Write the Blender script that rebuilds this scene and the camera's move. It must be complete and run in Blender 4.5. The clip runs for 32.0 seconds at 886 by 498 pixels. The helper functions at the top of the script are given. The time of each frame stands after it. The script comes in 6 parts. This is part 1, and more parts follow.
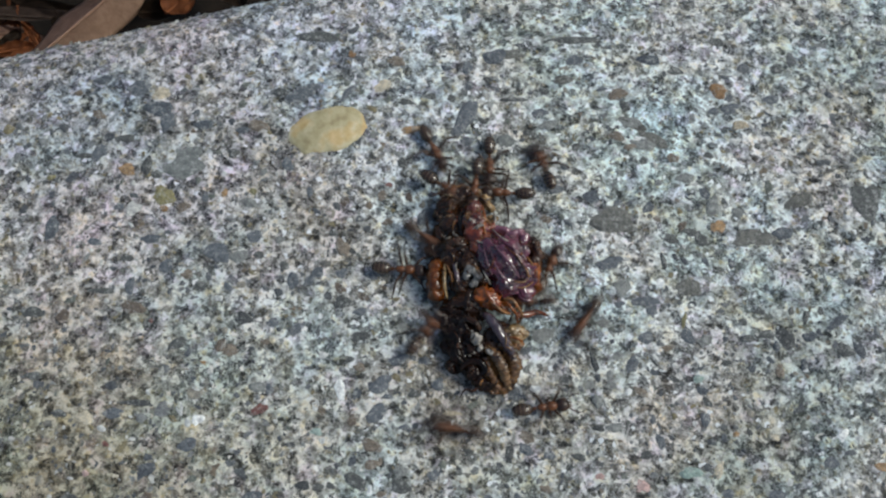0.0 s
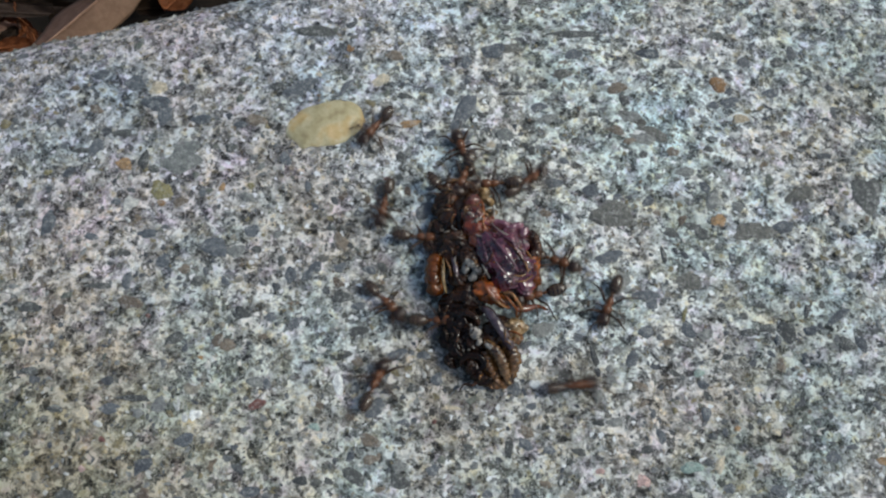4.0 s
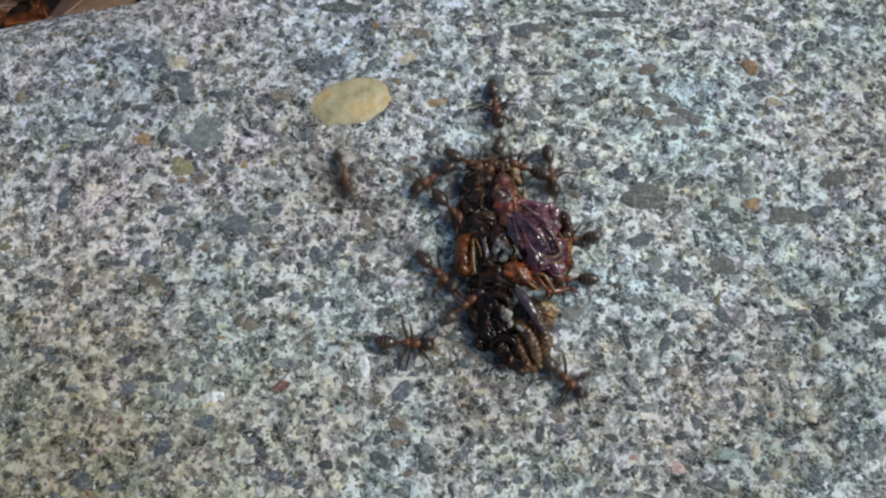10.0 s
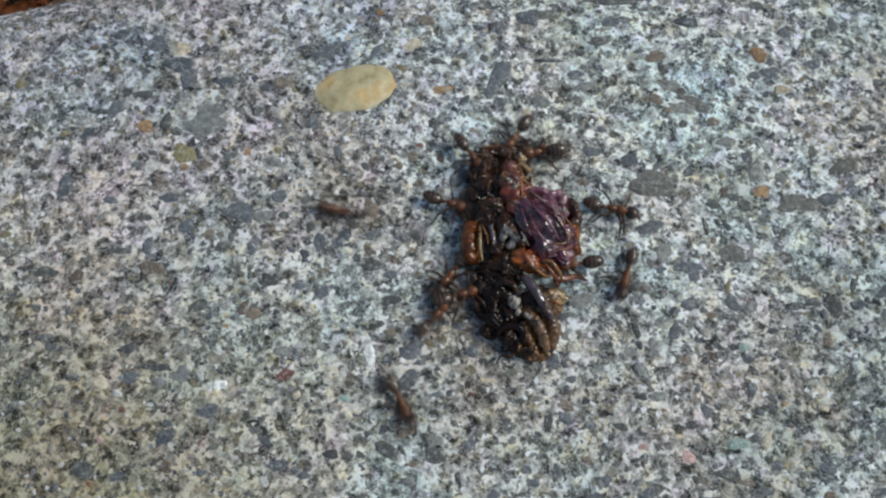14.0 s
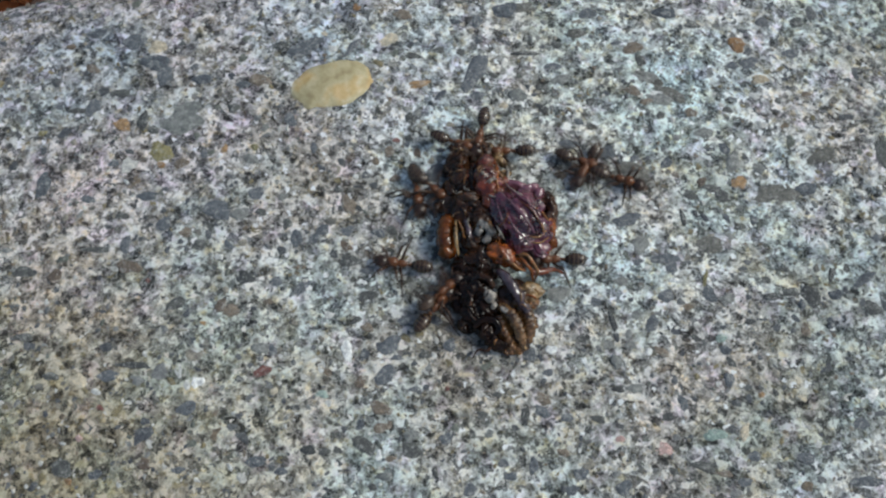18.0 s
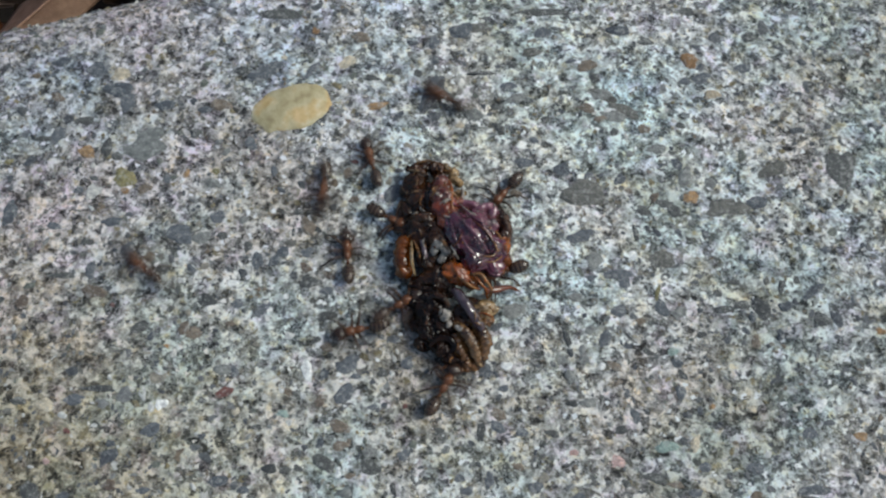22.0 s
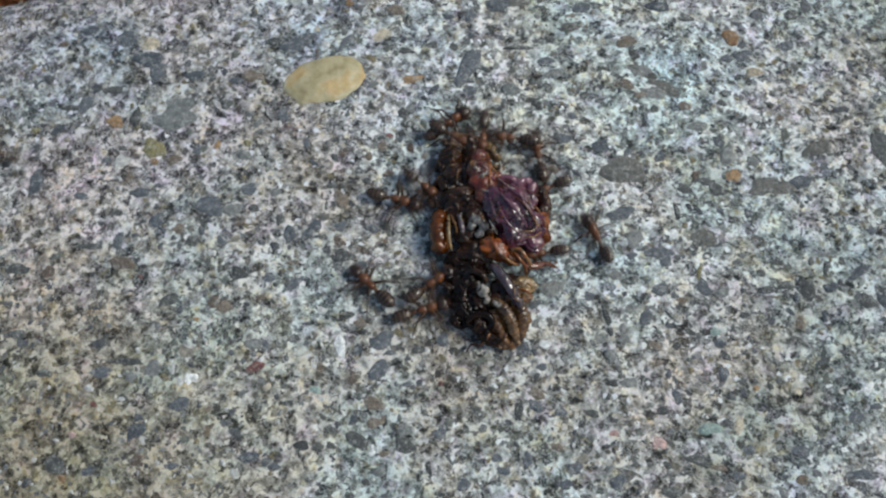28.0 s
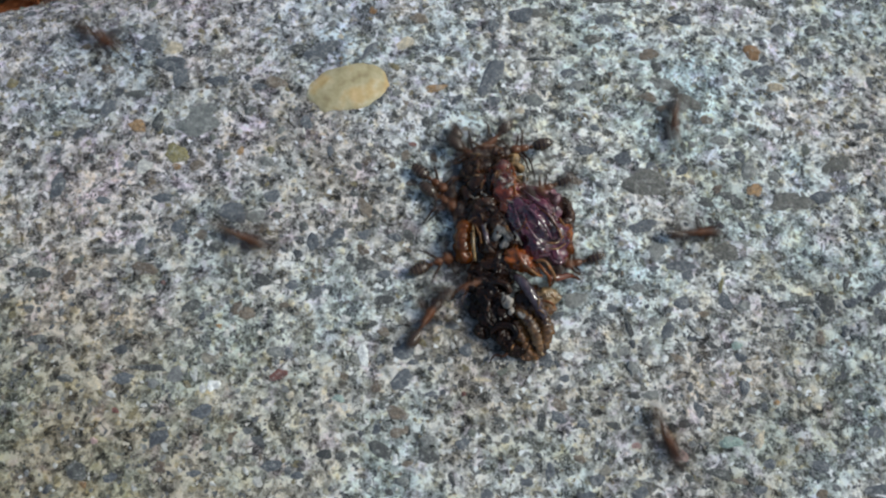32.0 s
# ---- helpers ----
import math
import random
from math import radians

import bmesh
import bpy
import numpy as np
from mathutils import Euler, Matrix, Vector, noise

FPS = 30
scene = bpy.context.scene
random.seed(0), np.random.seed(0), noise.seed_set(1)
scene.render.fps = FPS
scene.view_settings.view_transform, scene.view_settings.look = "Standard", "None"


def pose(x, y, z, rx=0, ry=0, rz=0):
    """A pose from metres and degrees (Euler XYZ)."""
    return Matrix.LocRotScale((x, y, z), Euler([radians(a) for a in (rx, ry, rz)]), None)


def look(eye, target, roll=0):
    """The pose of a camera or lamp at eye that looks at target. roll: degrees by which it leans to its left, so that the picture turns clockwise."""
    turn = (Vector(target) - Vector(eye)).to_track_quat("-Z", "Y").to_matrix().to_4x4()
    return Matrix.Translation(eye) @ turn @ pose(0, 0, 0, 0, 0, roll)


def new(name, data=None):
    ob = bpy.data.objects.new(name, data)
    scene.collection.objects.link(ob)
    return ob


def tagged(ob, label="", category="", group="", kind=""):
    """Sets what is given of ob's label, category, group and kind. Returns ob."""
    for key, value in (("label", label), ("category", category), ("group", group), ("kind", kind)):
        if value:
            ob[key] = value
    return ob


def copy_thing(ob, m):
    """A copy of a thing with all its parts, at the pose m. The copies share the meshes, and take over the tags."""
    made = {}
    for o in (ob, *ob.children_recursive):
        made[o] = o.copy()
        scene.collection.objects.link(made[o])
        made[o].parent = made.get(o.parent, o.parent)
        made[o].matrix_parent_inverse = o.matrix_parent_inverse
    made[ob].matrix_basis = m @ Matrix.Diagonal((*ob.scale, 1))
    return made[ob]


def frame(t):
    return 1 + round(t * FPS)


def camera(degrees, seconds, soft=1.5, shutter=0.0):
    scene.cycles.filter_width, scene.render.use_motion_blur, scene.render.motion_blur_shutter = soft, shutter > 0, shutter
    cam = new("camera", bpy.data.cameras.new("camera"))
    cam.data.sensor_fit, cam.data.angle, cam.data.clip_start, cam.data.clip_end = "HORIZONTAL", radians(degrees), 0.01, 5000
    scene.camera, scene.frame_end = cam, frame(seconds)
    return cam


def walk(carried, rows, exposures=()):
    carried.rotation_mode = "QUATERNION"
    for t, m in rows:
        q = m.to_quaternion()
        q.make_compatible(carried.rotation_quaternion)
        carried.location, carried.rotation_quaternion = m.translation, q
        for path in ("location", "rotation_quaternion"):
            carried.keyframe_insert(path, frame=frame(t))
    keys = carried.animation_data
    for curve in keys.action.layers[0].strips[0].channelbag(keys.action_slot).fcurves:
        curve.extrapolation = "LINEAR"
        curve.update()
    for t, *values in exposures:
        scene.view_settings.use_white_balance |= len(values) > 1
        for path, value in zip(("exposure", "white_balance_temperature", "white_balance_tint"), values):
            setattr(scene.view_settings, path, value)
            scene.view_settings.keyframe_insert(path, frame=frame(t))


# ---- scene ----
from mathutils.bvhtree import BVHTree

MM = 0.001
cam = camera(54, 32.0, soft=2.3, shutter=3.0)
# seconds, eye, target (millimetres over the slab) and roll
PATH = [
    (0, (4.01, -20.44, 88.10), (-1.08, 5.96, 7.47), 0.87),
    (0.5, (4.00, -21.03, 87.85), (-0.87, 5.91, 7.38), 1.49),
    (1, (3.66, -20.63, 87.88), (-0.81, 5.94, 7.26), 2.17),
    (1.5, (4.20, -21.00, 87.64), (-0.80, 5.93, 7.17), 1.21),
    (2, (4.01, -20.49, 87.85), (-0.88, 5.93, 7.21), 1.29),
    (2.5, (4.17, -20.93, 87.62), (-0.96, 5.79, 7.09), 0.91),
    (3, (4.23, -21.30, 87.28), (-0.76, 5.68, 6.83), 1.18),
    (3.5, (4.35, -21.18, 87.29), (-0.75, 5.58, 6.78), 0.90),
    (5.5, (4.23, -21.83, 86.74), (-1.07, 5.17, 6.32), 0.60),
    (6, (3.95, -22.04, 86.58), (-1.19, 5.01, 6.17), 0.95),
    (6.5, (3.70, -22.04, 86.72), (-1.22, 4.88, 6.24), 1.29),
    (7, (3.74, -22.14, 86.57), (-1.50, 4.81, 6.12), 0.71),
    (7.5, (2.96, -22.06, 86.55), (-2.11, 4.59, 6.00), 1.05),
    (8, (2.46, -22.49, 85.72), (-2.04, 4.45, 5.23), 2.37),
    (8.5, (2.22, -22.72, 85.35), (-2.42, 4.16, 4.84), 2.09),
    (9, (0.47, -22.66, 84.96), (-3.45, 4.20, 4.42), 3.75),
    (9.5, (0.54, -23.17, 84.73), (-3.64, 3.92, 4.27), 3.25),
    (10, (0.59, -23.59, 84.35), (-3.52, 3.76, 3.98), 3.65),
    (10.5, (0.81, -23.20, 84.39), (-3.27, 3.63, 3.84), 3.39),
    (11, (0.56, -23.75, 83.95), (-3.62, 3.35, 3.49), 3.29),
    (11.5, (0.18, -23.94, 83.66), (-3.89, 3.20, 3.21), 3.55),
    (12, (-0.22, -24.31, 83.19), (-4.08, 3.01, 2.79), 4.05),
    (12.5, (-0.59, -24.66, 83.05), (-4.36, 2.93, 2.74), 4.44),
    (13, (-1.47, -25.08, 82.58), (-4.57, 2.84, 2.36), 5.84),
    (13.5, (-1.05, -24.90, 82.63), (-4.41, 2.87, 2.36), 5.29),
    (14, (0.00, -25.08, 82.59), (-3.94, 2.84, 2.40), 4.15),
    (14.5, (-0.16, -24.82, 82.66), (-3.75, 2.91, 2.39), 4.67),
    (16.5, (1.37, -25.15, 82.24), (-2.72, 2.64, 2.02), 3.51),
    (17, (1.63, -24.52, 82.41), (-2.29, 2.74, 2.00), 3.53),
    (17.5, (2.53, -24.43, 82.72), (-1.87, 2.74, 2.30), 2.55),
    (18, (2.83, -24.35, 82.76), (-1.54, 2.82, 2.33), 2.37),
    (18.5, (3.26, -24.13, 82.63), (-1.19, 2.74, 2.11), 2.03),
    (19, (3.96, -24.51, 82.35), (-0.89, 2.59, 1.94), 1.26),
    (19.5, (4.58, -24.36, 82.51), (-0.56, 2.74, 2.11), 0.54),
    (20, (5.36, -23.97, 82.87), (-0.03, 3.16, 2.49), -0.24),
    (20.5, (5.99, -23.40, 83.64), (0.37, 4.17, 3.43), -0.64),
    (21, (5.96, -23.68, 84.21), (0.89, 4.86, 4.30), 0.69),
    (21.5, (7.01, -22.36, 85.13), (1.98, 4.85, 4.76), 0.23),
    (22, (7.17, -21.77, 85.42), (2.51, 4.89, 4.84), 0.59),
    (22.5, (7.99, -22.19, 84.95), (3.17, 5.01, 4.57), 0.55),
    (23, (8.73, -21.70, 85.19), (3.77, 5.40, 4.77), 0.02),
    (23.5, (9.31, -21.14, 86.36), (3.61, 6.78, 6.28), -1.07),
    (24, (8.94, -22.09, 85.17), (3.74, 5.58, 4.96), -0.17),
    (24.5, (8.48, -22.23, 84.71), (3.45, 5.20, 4.41), 0.18),
    (25, (7.78, -22.51, 84.93), (2.79, 4.90, 4.62), 0.22),
    (25.5, (7.38, -22.53, 84.98), (2.18, 4.91, 4.70), -0.12),
    (27.5, (4.69, -24.24, 82.67), (-0.41, 2.84, 2.27), 0.47),
    (28, (4.00, -24.50, 82.45), (-0.77, 2.54, 2.00), 1.25),
    (28.5, (3.33, -24.62, 82.31), (-1.10, 2.68, 1.93), 2.27),
    (29, (2.92, -24.28, 82.74), (-1.44, 2.79, 2.29), 2.31),
    (29.5, (2.51, -24.40, 82.71), (-1.73, 2.84, 2.31), 2.72),
    (30, (2.08, -24.63, 82.47), (-2.07, 2.78, 2.12), 3.04),
    (30.5, (1.01, -24.91, 82.18), (-2.58, 2.61, 1.85), 4.33),
    (31, (1.27, -24.76, 82.41), (-2.70, 2.70, 2.06), 3.65),
    (31.5, (0.73, -24.61, 82.57), (-3.00, 2.82, 2.20), 4.17),
    (32, (0.26, -24.43, 82.79), (-3.28, 2.94, 2.40), 4.61),
]
walk(cam, [(t, look(Vector(e) * MM, Vector(a) * MM, r)) for t, e, a, r in PATH], exposures=[(0, -0.15, 6200, 1.5), (32, -0.15, 6200, 1.5)])

# ---- light: open shade under a bright sky ----
world = bpy.data.worlds.new("sky")
scene.world = world
world.use_nodes = True
wn = world.node_tree.nodes
sky = wn.new("ShaderNodeTexSky")
sky.sky_type = "NISHITA"
sky.sun_disc = False
sky.dust_density = 3.0
sky.sun_elevation, sky.sun_rotation = radians(48), radians(70)
wn["Background"].inputs["Strength"].default_value = 0.13
world.node_tree.links.new(sky.outputs["Color"], wn["Background"].inputs["Color"])
sun = bpy.data.lights.new("sun", "SUN")
sun.energy, sun.angle, sun.color = 1.7, radians(12), (1.0, 0.95, 0.87)
new("sun", sun).matrix_world = look((2.6, 0.95, 3.07), (0, 0, 0))


# ---- materials ----
def material(name, rough=0.6, spec=0.5, coat=0.0):
    m = bpy.data.materials.new(name)
    m.use_nodes = True
    b = m.node_tree.nodes["Principled BSDF"]
    b.inputs["Roughness"].default_value = rough
    b.inputs["Specular IOR Level"].default_value = spec
    b.inputs["Coat Weight"].default_value = coat
    b.inputs["Coat Roughness"].default_value = 0.17
    return m, m.node_tree.nodes, m.node_tree.links, b


def coords(n, l):
    return n.new("ShaderNodeTexCoord").outputs["Object"]


def world_coords(n, l):
    return n.new("ShaderNodeNewGeometry").outputs["Position"]


def noise_node(n, l, co, scale, detail=4.0, rough=0.6):
    t = n.new("ShaderNodeTexNoise")
    t.inputs["Scale"].default_value, t.inputs["Detail"].default_value = scale, detail
    t.inputs["Roughness"].default_value = rough
    l.new(co, t.inputs["Vector"])
    return t.outputs["Fac"]


def ramp(n, l, fac, stops):
    r = n.new("ShaderNodeValToRGB")
    while len(r.color_ramp.elements) < len(stops):
        r.color_ramp.elements.new(0.5)
    for e, (p, c) in zip(r.color_ramp.elements, stops):
        e.position, e.color = p, (*c, 1)
    l.new(fac, r.inputs["Fac"])
    return r.outputs["Color"]


def mix(n, l, fac, a, b, how="MIX"):
    x = n.new("ShaderNodeMix")
    x.data_type, x.blend_type = "RGBA", how
    for value, sock in ((fac, x.inputs["Factor"]), (a, x.inputs[6]), (b, x.inputs[7])):
        if isinstance(value, (int, float)):
            sock.default_value = value
        elif isinstance(value, tuple):
            sock.default_value = (*value, 1)
        else:
            l.new(value, sock)
    return x.outputs[2]


def bump(n, l, b, height, strength, distance):
    k = n.new("ShaderNodeBump")
    k.inputs["Strength"].default_value, k.inputs["Distance"].default_value = strength, distance
    l.new(height, k.inputs["Height"])
    l.new(k.outputs["Normal"], b.inputs["Normal"])


def cells(n, l, co, scale, warp, warp_scale, stops):
    """Ragged grains: cells of a warped pattern, each in one tone of the ramp."""
    w = n.new("ShaderNodeTexNoise")
    w.inputs["Scale"].default_value, w.inputs["Detail"].default_value = warp_scale, 3.0
    l.new(co, w.inputs["Vector"])
    push = n.new("ShaderNodeVectorMath")
    push.operation = "MULTIPLY_ADD"
    push.inputs[1].default_value = (warp, warp, warp)
    l.new(w.outputs["Color"], push.inputs[0])
    l.new(co, push.inputs[2])
    v = n.new("ShaderNodeTexVoronoi")
    v.inputs["Scale"].default_value = scale
    l.new(push.outputs["Vector"], v.inputs["Vector"])
    sep = n.new("ShaderNodeSeparateColor")
    l.new(v.outputs["Color"], sep.inputs["Color"])
    return ramp(n, l, sep.outputs["Red"], stops), sep.outputs["Green"]


def concrete():
    m, n, l, b = material("worn_concrete", 0.85, 0.3)
    co = world_coords(n, l)
    fine = noise_node(n, l, co, 3000, 5, 0.8)
    mid = noise_node(n, l, co, 620, 5, 0.68)
    broad = noise_node(n, l, co, 45, 4, 0.6)
    hue = noise_node(n, l, co, 60, 4, 0.65)
    paste = ramp(n, l, mid, [(0.32, (0.24, 0.245, 0.245)), (0.42, (0.36, 0.37, 0.365)), (0.48, (0.54, 0.56, 0.56)), (0.545, (0.97, 0.99, 0.99))])
    vein = ramp(n, l, noise_node(n, l, co, 1250, 3, 0.6), [(0.45, (0, 0, 0)), (0.495, (0.42, 0.42, 0.42)), (0.505, (0.42, 0.42, 0.42)), (0.55, (0, 0, 0))])
    big, pick = cells(n, l, co, 1150, 0.0012, 2000, [(0.0, (0.10, 0.105, 0.11)), (0.16, (0.17, 0.175, 0.18)), (0.28, (0.36, 0.35, 0.33)), (0.37, (0.80, 0.78, 0.74)), (0.5, (1.0, 1.0, 1.0)), (0.9, (1.0, 0.99, 0.96))])
    small, _ = cells(n, l, co, 2900, 0.0005, 3600, [(0.0, (0.14, 0.14, 0.14)), (0.15, (0.34, 0.32, 0.29)), (0.21, (0.85, 0.84, 0.82)), (0.3, (1.0, 1.0, 1.0)), (0.88, (1.0, 1.0, 1.0)), (0.93, (0.80, 0.68, 0.50)), (0.97, (0.62, 0.58, 0.42))])
    flecks, _ = cells(n, l, co, 2300, 0.0006, 2500, [(0.0, (0, 0, 0)), (0.975, (0, 0, 0)), (0.985, (1, 1, 1))])
    c = mix(n, l, 0.92, paste, big, "MULTIPLY")
    c = mix(n, l, 0.7, c, small, "MULTIPLY")
    c = mix(n, l, 0.65, c, ramp(n, l, fine, [(0.33, (0.28, 0.28, 0.28)), (0.40, (0.85, 0.85, 0.85)), (0.5, (1.0, 1.0, 1.0))]), "MULTIPLY")
    c = mix(n, l, vein, c, (0.90, 0.92, 0.93))
    pits, _ = cells(n, l, co, 1900, 0.0009, 1700, [(0.0, (0.20, 0.20, 0.205)), (0.10, (0.34, 0.33, 0.32)), (0.135, (1.0, 1.0, 1.0)), (0.95, (1.0, 1.0, 1.0)), (0.97, (1.0, 0.92, 0.74))])
    c = mix(n, l, 0.9, c, pits, "MULTIPLY")
    c = mix(n, l, 0.85, c, ramp(n, l, broad, [(0.38, (1.0, 1.0, 1.0)), (0.52, (0.86, 0.83, 0.78)), (0.66, (0.66, 0.61, 0.52))]), "MULTIPLY")
    c = mix(n, l, 0.9, c, ramp(n, l, hue, [(0.34, (0.84, 0.99, 1.03)), (0.45, (0.93, 1.0, 1.0)), (0.52, (0.99, 0.985, 0.97)), (0.64, (1.03, 0.95, 0.93))]), "MULTIPLY")
    tint = noise_node(n, l, co, 330, 4, 0.65)
    c = mix(n, l, 0.75, c, ramp(n, l, tint, [(0.34, (1.05, 1.0, 0.84)), (0.45, (1.0, 1.0, 1.0)), (0.53, (0.96, 1.0, 1.02)), (0.64, (1.03, 0.95, 1.12))]), "MULTIPLY")
    c = mix(n, l, flecks, c, (0.82, 0.83, 0.82))
    # darker and browner towards the slab's lower left, with a ragged limit
    brown_area = n.new("ShaderNodeVectorMath")
    brown_area.operation = "DISTANCE"
    brown_area.inputs[1].default_value = (-0.036, -0.030, 0.0)
    l.new(co, brown_area.inputs[0])
    reach = n.new("ShaderNodeMath")
    reach.operation = "MULTIPLY_ADD"
    reach.inputs[1].default_value = 0.035
    l.new(broad, reach.inputs[0])
    l.new(brown_area.outputs["Value"], reach.inputs[2])
    c = mix(n, l, 1.0, c, ramp(n, l, reach.outputs["Value"], [(0.026, (0.62, 0.54, 0.415)), (0.044, (0.95, 0.895, 0.82)), (0.056, (1.0, 1.0, 1.0))]), "MULTIPLY")
    nose = n.new("ShaderNodeVectorMath")
    nose.operation = "DISTANCE"
    nose.inputs[1].default_value = (-0.052, 0.036, 0.0)
    l.new(co, nose.inputs[0])
    reach = n.new("ShaderNodeMath")
    reach.operation = "MULTIPLY_ADD"
    reach.inputs[1].default_value = 0.035
    l.new(broad, reach.inputs[0])
    l.new(nose.outputs["Value"], reach.inputs[2])
    c = mix(n, l, 1.0, c, ramp(n, l, reach.outputs["Value"], [(0.026, (0.66, 0.63, 0.66)), (0.036, (0.92, 0.88, 0.95)), (0.056, (1.0, 0.97, 1.03)), (0.072, (1.0, 1.0, 1.0))]), "MULTIPLY")
    # sun side of the carcass: extra brightness put into the slab's colour
    sun_patch = n.new("ShaderNodeVectorMath")
    sun_patch.operation = "DISTANCE"
    sun_patch.inputs[1].default_value = (0.010, 0.020, 0.0)
    l.new(co, sun_patch.inputs[0])
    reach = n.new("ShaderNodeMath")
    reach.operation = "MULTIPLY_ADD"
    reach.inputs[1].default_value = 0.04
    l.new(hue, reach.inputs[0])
    l.new(sun_patch.outputs["Value"], reach.inputs[2])
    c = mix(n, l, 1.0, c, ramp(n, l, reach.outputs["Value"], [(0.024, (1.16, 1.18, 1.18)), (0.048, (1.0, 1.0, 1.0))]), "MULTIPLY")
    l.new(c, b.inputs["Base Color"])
    h = n.new("ShaderNodeMath")
    h.operation = "ADD"
    l.new(fine, h.inputs[0])
    l.new(mid, h.inputs[1])
    bump(n, l, b, h.outputs["Value"], 0.5, 0.0003)
    return m


def stone(name, tones, rough=0.62, per_island=False, grain=2200):
    """A mineral: one of several tones for each piece, with fine grain and pale dust."""
    m, n, l, b = material(name, rough, 0.35)
    if per_island:
        pick = n.new("ShaderNodeNewGeometry").outputs["Random Per Island"]
    else:
        pick = n.new("ShaderNodeObjectInfo").outputs["Random"]
    r = n.new("ShaderNodeValToRGB")
    r.color_ramp.interpolation = "CONSTANT" if per_island else "LINEAR"
    while len(r.color_ramp.elements) < len(tones):
        r.color_ramp.elements.new(0.5)
    for k, (e, c) in enumerate(zip(r.color_ramp.elements, tones)):
        e.position, e.color = k / len(tones), (*c, 1)
    l.new(pick, r.inputs["Fac"])
    co = world_coords(n, l)
    g = noise_node(n, l, co, grain, 5, 0.7)
    c = mix(n, l, 0.7, r.outputs["Color"], ramp(n, l, g, [(0.34, (0.42, 0.42, 0.43)), (0.5, (1.0, 1.0, 1.0)), (0.66, (1.7, 1.66, 1.55))]), "MULTIPLY")
    dust = ramp(n, l, noise_node(n, l, co, 1500, 6, 0.85), [(0.53, (0, 0, 0)), (0.60, (1, 1, 1))])
    d = n.new("ShaderNodeMath")
    d.operation = "MULTIPLY"
    d.inputs[1].default_value = 0.26 if per_island else 0.52
    l.new(dust, d.inputs[0])
    c = mix(n, l, d.outputs["Value"], c, (0.50, 0.50, 0.47))
    l.new(c, b.inputs["Base Color"])
    bump(n, l, b, g, 0.7, 0.0003)
    return m


def chitin(name, low, high, rough=0.22, coat=0.0, scale=700, lumps=0.0006, spec=0.35):
    """Glossy insect shell, blotched between two colours, finely creased."""
    m, n, l, b = material(name, rough, spec, coat)
    co = coords(n, l)
    a = noise_node(n, l, co, scale, 6, 0.68)
    c = ramp(n, l, a, [(0.36, low), (0.62, high)])
    fine = noise_node(n, l, co, scale * 3.2, 4, 0.65)
    c = mix(n, l, 0.7, c, ramp(n, l, fine, [(0.3, (0.35, 0.35, 0.35)), (0.5, (1.0, 1.0, 1.0)), (0.75, (1.5, 1.45, 1.35))]), "MULTIPLY")
    l.new(c, b.inputs["Base Color"])
    h = n.new("ShaderNodeMath")
    h.operation = "MULTIPLY_ADD"
    wet = noise_node(n, l, co, scale * 2.4, 1.0, 0.4)
    l.new(wet, h.inputs[0])
    h.inputs[1].default_value = 0.5
    l.new(noise_node(n, l, co, scale * 0.9, 1.0, 0.4), h.inputs[2])
    bump(n, l, b, h.outputs["Value"], 0.75, lumps)
    return m


def leafy(name, low, high, rough=0.6, other=None):
    """A dead leaf or soil; other: shade tinted into the half past its midrib."""
    m, n, l, b = material(name, rough, 0.15)
    co = coords(n, l)
    a = noise_node(n, l, co, 90, 5, 0.6)
    c = ramp(n, l, a, [(0.3, low), (0.7, high)])
    streak = ramp(n, l, noise_node(n, l, co, 700, 5, 0.7), [(0.35, (0.72, 0.70, 0.68)), (0.6, (1.0, 1.0, 1.0))])
    c = mix(n, l, 0.8, c, streak, "MULTIPLY")
    # the half turned from the sun: its shade is multiplied into the colour
    if other:
        sep = n.new("ShaderNodeSeparateXYZ")
        l.new(co, sep.inputs["Vector"])
        side = n.new("ShaderNodeMath")
        side.operation = "MULTIPLY_ADD"
        side.inputs[1].default_value = 500.0
        side.inputs[2].default_value = 0.5
        l.new(sep.outputs["Y"], side.inputs[0])
        c = mix(n, l, ramp(n, l, side.outputs["Value"], [(0.25, (0, 0, 0)), (0.75, (1, 1, 1))]), c, mix(n, l, 1.0, c, other, "MULTIPLY"))
    l.new(c, b.inputs["Base Color"])
    bump(n, l, b, noise_node(n, l, co, 400, 4), 0.4, 0.0006)
    return m


